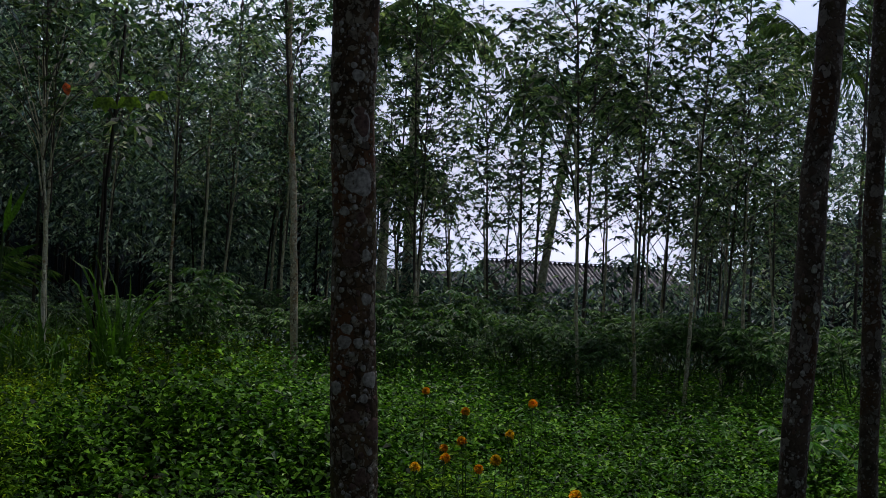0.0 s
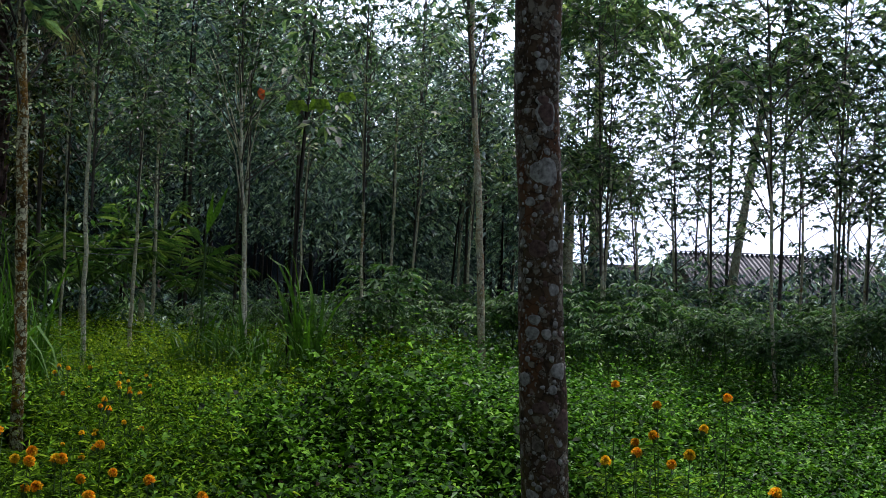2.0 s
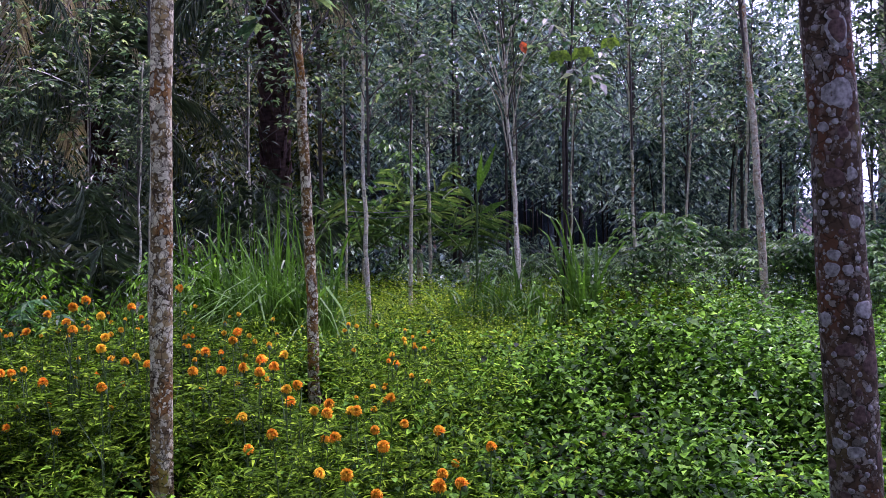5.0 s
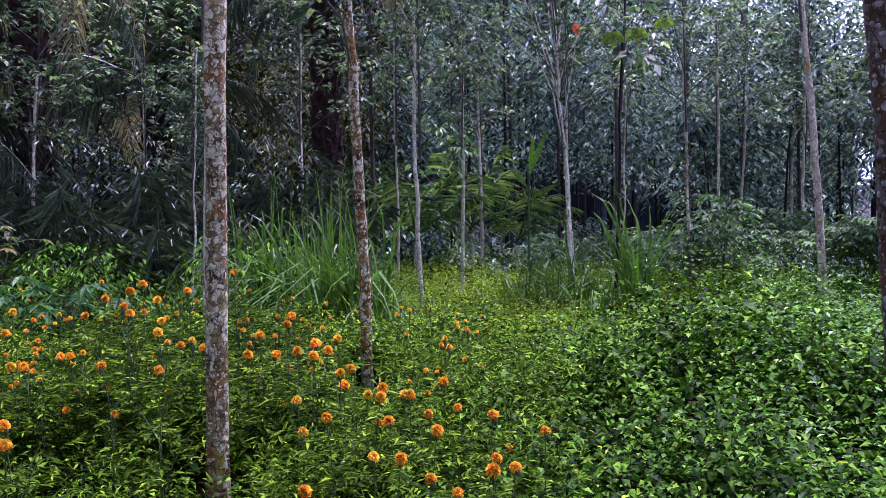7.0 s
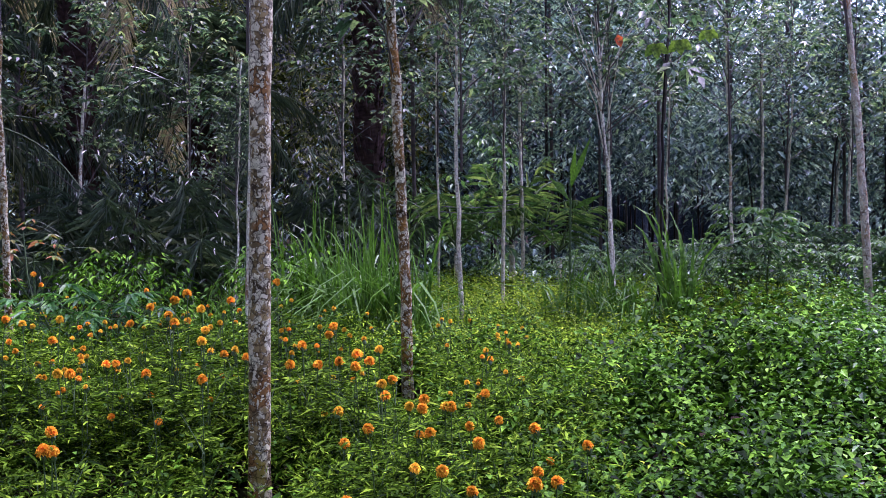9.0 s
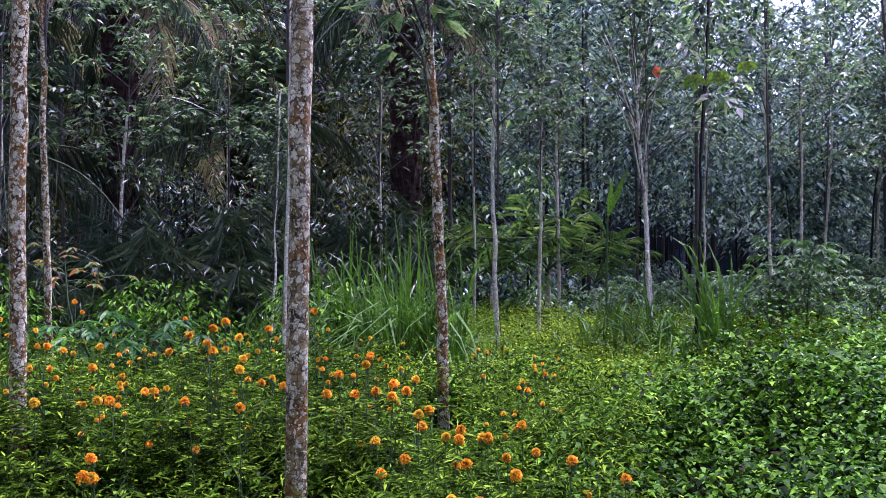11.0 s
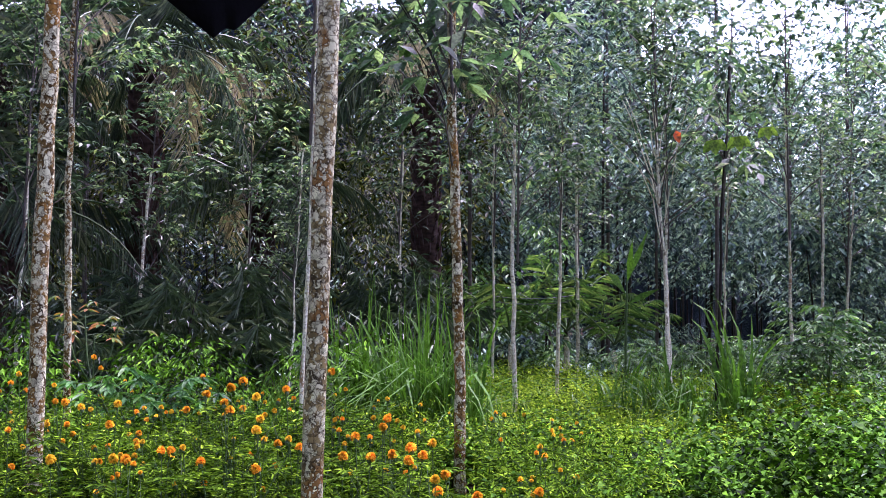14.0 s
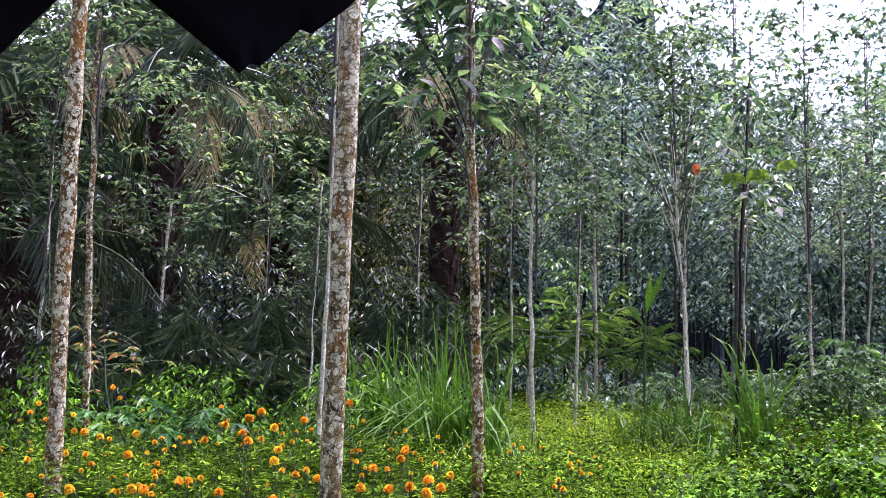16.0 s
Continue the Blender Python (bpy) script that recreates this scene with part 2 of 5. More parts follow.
GRASS = leaf_material("grass_blade", [(0, (0.018, 0.062, 0.010)), (0.6, (0.060, 0.155, 0.020)), (0.93, (0.14, 0.26, 0.036)), (1, (0.30, 0.30, 0.08))], 0.42, 0.22, 0.18, (1.06, 1.04, 0.8))
PALM = leaf_material("palm_leaflet", [(0, (0.012, 0.028, 0.018)), (0.7, (0.044, 0.082, 0.048)), (1, (0.14, 0.19, 0.11))], 0.36, 0.16, 0.32, (0.95, 0.88, 0.95))
COCO = leaf_material("coconut_leaflet", [(0, (0.060, 0.110, 0.050)), (0.7, (0.110, 0.190, 0.075)), (1, (0.18, 0.27, 0.09))], 0.3, 0.4, 0.4, (0.8, 0.8, 0.9))
DRYPALM = leaf_material("dry_palm_leaflet", [(0, (0.22, 0.185, 0.15)), (1, (0.42, 0.38, 0.33))], 0.6, 0.25, cool=(1, 1, 1))
CASSAVA = leaf_material("cassava_leaf", [(0, (0.020, 0.060, 0.020)), (0.6, (0.075, 0.185, 0.055)), (1, (0.19, 0.33, 0.10))], 0.42, 0.26, 0.16, (0.95, 0.92, 1.1))
BROAD = leaf_material("broad_cassava_leaf", [(0, (0.022, 0.085, 0.024)), (0.6, (0.070, 0.200, 0.050)), (1, (0.17, 0.34, 0.09))], 0.4, 0.3, 0.2, (1, 1, 1))
COPPER = leaf_material("copper_leaf", [(0, (0.05, 0.11, 0.03)), (0.5, (0.16, 0.22, 0.05)), (0.8, (0.36, 0.14, 0.06)), (1, (0.46, 0.20, 0.08))], 0.42, 0.3, 0.2, (0.7, 0.7, 0.7))
FEATHER = leaf_material("marigold_leaf", [(0, (0.005, 0.020, 0.002)), (0.5, (0.046, 0.108, 0.005)), (0.8, (0.140, 0.275, 0.020)), (1, (0.27, 0.44, 0.035))], 0.58, 0.18, 0.02, (0.80, 0.80, 0.4))
PETAL = leaf_material("marigold_petal", [(0, (0.80, 0.27, 0.002)), (0.5, (0.92, 0.48, 0.005)), (1, (0.95, 0.62, 0.015))], 0.6, 0.2, 0.12, cool=(1, 1, 1))
PETAL_Y = leaf_material("yellow_marigold_petal", [(0, (0.86, 0.46, 0.005)), (1, (0.95, 0.72, 0.02))], 0.6, 0.2, 0.12, cool=(1, 1, 1))
GLOW = leaf_material("backlit_leaf", [(0, (0.14, 0.26, 0.03)), (1, (0.24, 0.36, 0.05))], 0.4, 0.6, 0.3, cool=(1, 1, 1))
REDLEAF = leaf_material("red_leaf", [(0, (0.62, 0.09, 0.02)), (1, (0.70, 0.13, 0.03))], 0.45, 0.35, cool=(1, 1, 1))
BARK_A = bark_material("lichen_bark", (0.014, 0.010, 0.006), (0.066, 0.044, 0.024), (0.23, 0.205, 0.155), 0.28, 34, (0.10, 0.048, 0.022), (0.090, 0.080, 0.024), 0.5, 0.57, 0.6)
BARK_B = bark_material("pale_bark", (0.034, 0.024, 0.010), (0.225, 0.172, 0.066), (0.68, 0.65, 0.40), 0.42, 28, (0.22, 0.115, 0.030), (0.30, 0.245, 0.036), 0.5, 0.51, 0.8)
BARK_C = bark_material("mottled_bark", (0.022, 0.013, 0.004), (0.180, 0.108, 0.027), (0.72, 0.69, 0.43), 0.46, 30, (0.25, 0.125, 0.022), (0.24, 0.192, 0.026), 0.5, 0.54, 0.7)
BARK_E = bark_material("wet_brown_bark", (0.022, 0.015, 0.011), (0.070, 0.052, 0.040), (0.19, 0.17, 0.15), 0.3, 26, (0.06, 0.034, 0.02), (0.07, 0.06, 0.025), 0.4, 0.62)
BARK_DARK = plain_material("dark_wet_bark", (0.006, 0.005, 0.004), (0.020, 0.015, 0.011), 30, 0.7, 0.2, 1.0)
BARK_D = bark_material("grey_bark", (0.14, 0.12, 0.070), (0.60, 0.56, 0.36), (0.84, 0.83, 0.62), 0.55, 20, (0.26, 0.17, 0.08), (0.24, 0.24, 0.09), 0.2)
BARK_P = bark_material("pinkish_bark", (0.12, 0.086, 0.050), (0.56, 0.46, 0.30), (0.82, 0.78, 0.58), 0.5, 24, (0.38, 0.21, 0.095), (0.28, 0.235, 0.075), 0.5, 0.54)
LICHEN_PINK = plain_material("pinkish_lichen_crust", (0.045, 0.028, 0.022), (0.14, 0.092, 0.075), 75, 0.9, 0.15, 2.5)
LICHEN = plain_material("lichen_crust", (0.095, 0.092, 0.080), (0.38, 0.38, 0.34), 75, 0.9, 0.15, 2.5)
TWIG = plain_material("twig_bark", (0.034, 0.027, 0.021), (0.095, 0.080, 0.062), 20)
STEM = plain_material("green_stem", (0.022, 0.058, 0.012), (0.055, 0.105, 0.024), 20, 0.5)
PALMBARK = plain_material("palm_bark", (0.016, 0.009, 0.007), (0.062, 0.036, 0.027), 7, 0.9, 0.2, 10, (1, 1, 3))
SOIL = plain_material("wet_soil", (0.011, 0.008, 0.005), (0.032, 0.021, 0.013), 1.4, 0.95, 0.1, 14)
TIN = plain_material("zinc_sheet", (0.045, 0.048, 0.055), (0.11, 0.115, 0.125), 1.2, 0.45, 0.5, 0.5)
PLANK = plain_material("weathered_plank", (0.14, 0.11, 0.085), (0.24, 0.20, 0.16), 3, 0.8, 0.3, 3, (4, 4, 0.5))
TARP = plain_material("black_tarpaulin", (0.003, 0.003, 0.004), (0.006, 0.006, 0.009), 12, 0.9, 0.1, 2)
TIMBER = plain_material("dark_timber", (0.05, 0.035, 0.024), (0.11, 0.080, 0.055), 5, 0.8, 0.3, 2, (1, 6, 6))


# near-black: the shade deep between far trees is put into this colour
FARWOOD_SHADE = plain_material("far_wood_shade", (0.010, 0.016, 0.020), (0.026, 0.040, 0.046), 1.6, 0.9, 0.1, 300)


# ---- mesh tools ----
def smooth(v, lo, hi):
    s = np.clip((v - lo) / (hi - lo), 0, 1)
    return s * s * (3 - 2 * s)


def ground_z(x, y):
    """Height of the soil: a low swell among the flowers, and a fall towards the house."""
    x, y = np.asarray(x, float), np.asarray(y, float)
    r, az = np.hypot(x, y), np.degrees(np.arctan2(-x, y))
    z = 0.34 * np.exp(-((x + 3) ** 2 / 9 + (y - 6.2) ** 2 / 14))
    return z - 2.3 * smooth(r, 16, 34) * smooth(-az, -4, 12) + 0.03 * np.sin(1.3 * x + 0.6) * np.sin(1.1 * y) * (r < 60)


def raw_mesh(name, verts, faces, mats, index=None, flat=True):
    """A mesh from arrays of corners and of equal-sided faces."""
    verts, faces = np.asarray(verts, np.float32).reshape(-1, 3), np.asarray(faces, np.int32)
    me = bpy.data.meshes.new(name)
    n, k = faces.shape
    me.vertices.add(len(verts))
    me.vertices.foreach_set("co", verts.ravel())
    me.loops.add(n * k)
    me.loops.foreach_set("vertex_index", faces.ravel())
    me.polygons.add(n)
    me.polygons.foreach_set("loop_start", np.arange(0, n * k, k, dtype=np.int32))
    if index is not None:
        me.polygons.foreach_set("material_index", np.asarray(index, np.int32))
    me.polygons.foreach_set("use_smooth", np.full(n, not flat))
    for m in mats if isinstance(mats, (list, tuple)) else [mats]:
        me.materials.append(m)
    me.update()
    me.validate()
    return me


def unit(v):
    return v / np.maximum(np.linalg.norm(v, axis=-1, keepdims=True), 1e-9)


def leaf_arrays(pos, way, up, length, width, droop=0.15, fold=0.12, simple=False):
    """Corner and face arrays of folded, drooping leaves: six corners each, four where simple, nine where round, twelve where fine."""
    pos, way, up = (np.asarray(v, float).reshape(-1, 3) for v in (pos, way, up))
    way = unit(way)
    side = unit(np.cross(way, up))
    nrm = np.cross(side, way)
    n = len(pos)
    L, W = (np.broadcast_to(np.asarray(v, float), (n,))[:, None] for v in (length, width))
    dr = np.broadcast_to(np.asarray(droop, float), (n,))[:, None]

    def at(s, w, h):
        return pos + way * (s * L) + side * (w * W) + nrm * (h * W) - np.array([0, 0, 1]) * dr * L * s * s
    if simple:
        v = np.stack([at(0, 0, 0), at(.45, .5, fold), at(1, 0, 0), at(.45, -.5, fold)], 1)
        return v.reshape(-1, 3), np.arange(n * 4).reshape(-1, 4)
    if simple == "fine":
        v = np.stack([at(0, 0, 0), at(.30, 0, .02), at(.64, 0, 0), at(1, 0, -.12), at(.07, .24, fold * .4), at(.30, .48, fold), at(.60, .41, fold * .8), at(.85, .18, 0),
                      at(.07, -.24, fold * .4), at(.30, -.48, fold), at(.60, -.41, fold * .8), at(.85, -.18, 0)], 1)
        f = (np.arange(n) * 12)[:, None, None] + np.array([[0, 4, 5, 1], [1, 5, 6, 2], [2, 6, 7, 3], [0, 1, 9, 8], [1, 2, 10, 9], [2, 3, 11, 10]])
        return v.reshape(-1, 3), f.reshape(-1, 4)
    if simple == "round":
        v = np.stack([at(0, 0, 0), at(.42, 0, 0), at(1, 0, 0), at(.10, .30, fold * .6), at(.38, .5, fold), at(.74, .30, fold * .5),
                      at(.10, -.30, fold * .6), at(.38, -.5, fold), at(.74, -.30, fold * .5)], 1)
        f = (np.arange(n) * 9)[:, None, None] + np.array([[0, 3, 4, 1], [1, 4, 5, 2], [0, 1, 7, 6], [1, 2, 8, 7]])
        return v.reshape(-1, 3), f.reshape(-1, 4)
    v = np.stack([at(0, 0, 0), at(.33, .5, fold), at(.72, .36, fold * .7), at(1, 0, 0), at(.72, -.36, fold * .7), at(.33, -.5, fold)], 1)
    f = (np.arange(n) * 6)[:, None, None] + np.array([[0, 1, 2, 3], [0, 3, 4, 5]])
    return v.reshape(-1, 3), f.reshape(-1, 4)


def join(*pairs):
    vs, fs, k = [], [], 0
    for v, f in pairs:
        vs.append(np.asarray(v, float).reshape(-1, 3))
        fs.append(np.asarray(f) + k)
        k += len(vs[-1])
    return np.concatenate(vs), np.concatenate(fs)


def tube_arrays(points, radii, sides=6):
    """A tapered tube along points, as quads."""
    p = np.asarray(points, float)
    r = np.asarray(radii, float)
    t = unit(np.gradient(p, axis=0))
    ref = np.where(np.abs(t[:, 2:3]) > 0.9, [[1.0, 0, 0]], [[0, 0, 1.0]])
    a = unit(np.cross(t, ref))
    b = np.cross(t, a)
    ang = np.linspace(0, 2 * np.pi, sides, endpoint=False)
    ring = p[:, None] + r[:, None, None] * (a[:, None] * np.cos(ang)[None, :, None] + b[:, None] * np.sin(ang)[None, :, None])
    i, j = np.meshgrid(np.arange(len(p) - 1), np.arange(sides), indexing="ij")
    j2 = (j + 1) % sides
    f = np.stack([i * sides + j, i * sides + j2, (i + 1) * sides + j2, (i + 1) * sides + j], -1).reshape(-1, 4)
    return ring.reshape(-1, 3), f


def part(name, me, parent, label="", at=(0, 0, 0)):
    ob = new(name, me)
    ob.parent = parent
    ob.location = at
    return tagged(ob, label)


def thing(name, x, y, z, label, category, group="", turn=0.0, scale=1.0):
    ob = new(name)
    ob.empty_display_size = 0.1
    ob.matrix_basis = pose(x, y, z, 0, 0, turn) @ Matrix.Scale(scale, 4)
    return tagged(ob, label, category, group)


def rng_of(seed):
    return np.random.default_rng(seed)


# ---- ground ----
def build_ground():
    radii = np.concatenate([np.linspace(0, 24, 70), np.geomspace(25, 900, 40)])
    ang = np.linspace(0, 2 * np.pi, 160, endpoint=False)
    rr, aa = np.meshgrid(radii, ang, indexing="ij")
    x, y = rr * np.sin(aa), rr * np.cos(aa)
    v = np.stack([x, y, ground_z(x, y)], -1).reshape(-1, 3)
    i, j = np.meshgrid(np.arange(len(radii) - 1), np.arange(160), indexing="ij")
    j2 = (j + 1) % 160
    f = np.stack([i * 160 + j, (i + 1) * 160 + j, (i + 1) * 160 + j2, i * 160 + j2], -1).reshape(-1, 4)
    g = new("ground", raw_mesh("ground", v, f, SOIL, flat=False))
    tagged(g, "dark wet soil of a rubber garden under weeds", "ground", kind="structure")


build_ground()


def low_cover(x, y):
    """Height of the low weeds above the soil, in lumps."""
    return 0.30 + 0.09 * np.sin(2.1 * x + 0.4 * y) * np.sin(1.7 * y + 0.5 * x) + 0.10 * np.sin(5.1 * x + 1.3 * np.sin(2 * y)) * np.sin(4.3 * y + x)


def mound(x, y):
    """Height of the big heaps of creeper."""
    return (0.72 * np.exp(-((x - 0.80) ** 2 / 1.5 + (y - 6.0) ** 2 / 1.5)) + 0.30 * np.exp(-((x - 0.35) ** 2 / 1.0 + (y - 3.9) ** 2 / 0.7))
            + 0.25 * np.exp(-((x - 2.6) ** 2 / 1.0 + (y - 7.5) ** 2 / 1.5)))


NEAR_FEET = ((-1.62, 4.33), (-3.66, 5.40), (-1.57, 7.06), (0.89, 3.08), (2.72, 3.52), (4.07, 4.62))


def trodden(x, y):
    """One where a strip is worn low between the shelter and the foot of a near trunk, zero elsewhere."""
    worn = np.zeros_like(x)
    for fx, fy in NEAR_FEET:
        far = math.hypot(fx, fy)
        along = (x * fx + y * fy) / far
        aside = np.abs(x * fy - y * fx) / far
        worn = np.maximum(worn, (1 - smooth(aside, 0.10, 0.24)) * (along < far + 0.05) * smooth(along, far - 2.2, far - 1.5))
    return worn


def build_cover(name, seed, count, rmin, rmax, size, mat, label, az=(-54, 52), per=12, wide=0.62, tall=1.0, pitch=(-0.5, 0.5), keep=None, simple=False):
    """Weeds as sprigs: each a short stem with leaves in turned pairs, the lower ones larger."""
    g = rng_of(seed)
    r = np.sqrt(g.uniform(rmin ** 2, rmax ** 2, count))
    a = np.radians(g.uniform(*az, count))
    x, y = -r * np.sin(a), r * np.cos(a)
    k = (x + 2.45) ** 2 + (y - 4.05) ** 2 > 0.16
    if keep is not None:
        k &= keep(x, y, g)
    x, y, r = x[k], y[k], r[k]
    n = len(x)
    clump = 0.5 + 0.5 * np.sin(6.6 * x + 1.8 * np.sin(2.6 * y + 0.7 * x)) * np.sin(5.9 * y + 1.8 * np.sin(2.3 * x))
    clump = np.where(r < 16, clump, 0.6)
    k = (clump > 0.40) | (g.random(n) < 0.12)
    x, y, r, clump = x[k], y[k], r[k], clump[k]
    n = len(x)
    crest = 1 - (1 - np.clip(clump, 0, 1)) ** 2
    h = np.maximum(0.06, low_cover(x, y) * tall * g.uniform(0.65, 1.2, n) * (0.3 + 0.85 * crest)) + mound(x, y) * g.uniform(0.8, 1.0, n) * (0.72 + 0.35 * crest)
    h = h * (1 - 0.88 * trodden(x, y))
    root = np.stack([x, y, ground_z(x, y)], -1)
    tilt = g.normal(0, 0.22, (n, 2))
    turn = g.uniform(0, 2 * np.pi, n)
    P, D, U, L = [], [], [], []
    for i in range(per):
        w = 1 - (i // 2) / (per / 2) * 0.72 + g.normal(0, 0.03, n)
        p = root + np.stack([tilt[:, 0] * h * w, tilt[:, 1] * h * w, h * w], -1)
        th = turn + (i % 2) * np.pi + (i // 2) * 1.35 + g.normal(0, 0.3, n)
        e = g.uniform(*pitch, n) + 0.35 * (w > 0.9)
        d = np.stack([np.cos(th) * np.cos(e), np.sin(th) * np.cos(e), np.sin(e)], -1)
        P.append(p + d * 0.012)
        D.append(d)
        U.append(np.stack([g.normal(0, 0.3, n), g.normal(0, 0.3, n), np.ones(n)], -1))
        L.append(size * g.uniform(0.7, 1.3, n) * (0.6 + 0.5 * np.minimum(1, (i // 2) / 2)) * (1 + 0.03 * r))
    P, D, U, L = (np.concatenate(v) for v in (P, D, U, L))
    v, f = leaf_arrays(P, D, U, L, L * wide, g.uniform(0.1, 0.45, len(P)), 0.24 if simple == "fine" else 0.14, simple)
    ob = new(name, raw_mesh(name, v, f, mat, flat=simple not in ("round", "fine")))
    return tagged(ob, label, "weeds", kind="stuff")


def off_flowers(x, y, g):
    """The creeper thins out among the marigolds."""
    az, r = np.degrees(np.arctan2(-x, y)), np.hypot(x, y)
    bed = smooth(az, 2 + 3 * np.sin(r), 9) * (1 - smooth(r, 6.3, 7.8))
    return g.random(len(x)) > 0.72 * bed


def in_patch(x, y, g):
    """Yellower weeds grow in patches."""
    return ((np.sin(0.9 * x + 1.0) * np.sin(0.8 * y) + g.normal(0, 0.3, len(x)) - 1.2 * smooth(x, 1.2, 2.6)) > 0.1) & off_flowers(x, y, g)


def off_shelter(x, y, g):
    """Weeds stop at the trodden floor of the shelter."""
    return (x + 0.4) ** 2 + (y + 1.0) ** 2 > 4.4


build_cover("creeper_cover", 11, 27000, 1.7, 9.0, 0.043, COVER, "dense glossy green creeper leaves covering the ground", per=12, wide=0.72, simple="fine", pitch=(-0.6, 0.35), keep=off_flowers)
build_cover("creeper_cover", 12, 14500, 8.5, 21, 0.048, COVER, "green creeping weeds between the far trunks", per=8, simple=True)
build_cover("small_weeds", 13, 17000, 2.2, 17, 0.040, WEED, "patches of small yellow-green weeds", per=8, wide=0.4, tall=1.1, pitch=(-0.3, 0.8), keep=in_patch)
build_cover("small_weeds", 15, 9500, 7.0, 17, 0.046, WEED, "bright yellow-green weeds between the far trunks", az=(-10, 17), per=8, wide=0.36, tall=1.2, pitch=(-0.3, 0.9), simple=True)
build_cover("creeper_cover", 17, 9500, 4.0, 15, 0.050, WEED_LIT, "green weeds below the open sky, leaves coloured brighter as if lit", az=(-46, -8), per=9, wide=0.5, tall=1.4, pitch=(-0.3, 0.7), simple=True)
build_cover("creeper_cover", 18, 5200, 15, 30, 0.075, COVER, "low dark weeds on the floor of the wood", az=(-40, 40), per=6, tall=0.9, simple=True)
build_cover("creeper_cover", 16, 12500, 1.5, 8.5, 0.095, COVER, "green creeping weeds round the shelter", az=(53, 305), per=6, simple=True, keep=off_shelter)
build_cover("ferny_weeds", 14, 8600, 2.2, 7.6, 0.050, FEATHER, "feathery green weeds between the flowers", az=(2, 45), per=16, wide=0.18, tall=1.3, pitch=(-0.2, 0.9), simple=True)


# ---- rubber trees ----
def crown_meshes(seed, height, spread, branches, sprays, leaf, mat, droop=0.55, wide=0.47, steep=(34, 66), simple=False):
    """Limbs rising from the stem, and their drooping three-part leaves, from z = 0 up."""
    g = rng_of(seed)
    tubes, P, D, L = [], [], [], []
    top = height
    tubes.append(tube_arrays([(0, 0, -0.3), (0.03, 0.02, top * 0.5), (0, 0.04, top)], [0.018, 0.012, 0.005], 5))
    for i in range(branches):
        z0 = top * (0.02 + 0.9 * (i / branches) ** 1.1)
        az = i * 2.4 + g.uniform(-0.4, 0.4)
        ln = spread * (1.1 - 0.55 * z0 / top) * g.uniform(0.6, 1.15)
        el = radians(g.uniform(*steep))
        s = np.linspace(0, 1, 6)
        out = s * ln * math.cos(el)
        zz = z0 + s * ln * math.sin(el) - 0.15 * ln * s ** 2.5
        bend = g.uniform(-0.25, 0.25)
        pts = np.stack([out * np.cos(az + bend * s), out * np.sin(az + bend * s), zz], -1)
        tubes.append(tube_arrays(pts, np.linspace(0.010, 0.003, 6), 4))
        nodes = [1.0, g.uniform(0.68, 0.85), g.uniform(0.4, 0.6)]
        for w in range(sprays):
            k = nodes[w % 3] * 5 - g.uniform(0, 0.25)
            j = min(int(k), 4)
            p = pts[j] * (1 - k + j) + pts[j + 1] * (k - j)
            a2, e2 = w * 2.4 + g.uniform(-0.3, 0.3), g.uniform(-0.3, 0.75)
            pet = np.array([math.cos(a2) * math.cos(e2), math.sin(a2) * math.cos(e2), math.sin(e2)]) * leaf * g.uniform(0.9, 2.2)
            q = p + pet
            size = leaf * g.uniform(0.7, 1.25)
            for da in (-0.75, 0.0, 0.75):
                a3 = a2 + da + g.uniform(-0.2, 0.2)
                P.append(q)
                D.append((math.cos(a3), math.sin(a3), g.uniform(-droop, 0.15)))
                L.append(size)
    P, D, L = np.array(P), np.array(D), np.array(L)
    up = np.stack([g.normal(0, .3, len(P)), g.normal(0, .3, len(P)), np.ones(len(P))], -1)
    lv, lf = leaf_arrays(P, D, up, L, L * wide, g.uniform(0.05, 0.35, len(P)), 0.14, simple)
    return [raw_mesh("limb", v, f, TWIG, flat=False) for v, f in tubes], raw_mesh("crown", lv, lf, mat, flat=simple not in ("round", "fine")), tubes


CROWNS = [crown_meshes(s, h, w, b, n, lf, RUBBER, simple="round") for s, h, w, b, n, lf in
          ((21, 3.6, 1.5, 21, 32, 0.105), (22, 4.2, 1.7, 23, 32, 0.108), (23, 3.2, 1.3, 19, 32, 0.10), (24, 4.6, 1.6, 23, 32, 0.105))]
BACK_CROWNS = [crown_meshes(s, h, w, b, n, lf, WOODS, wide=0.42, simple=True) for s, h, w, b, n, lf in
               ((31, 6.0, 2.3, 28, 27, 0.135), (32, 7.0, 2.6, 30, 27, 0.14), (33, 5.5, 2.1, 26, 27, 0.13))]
BACK_CROWNS += [crown_meshes(s, h, w, b, n, lf, WOODS_SHADED, wide=0.44, simple=True) for s, h, w, b, n, lf in ((34, 6.2, 2.4, 28, 27, 0.135), (35, 6.8, 2.5, 30, 27, 0.14))]
SAPLING_CROWN = crown_meshes(26, 2.6, 0.75, 9, 6, 0.19, RUBBER, 0.9, 0.44, simple="round")
SLIM_CROWN = crown_meshes(27, 2.6, 1.15, 14, 11, 0.18, RUBBER, 0.8, 0.42, (50, 74), simple="round")


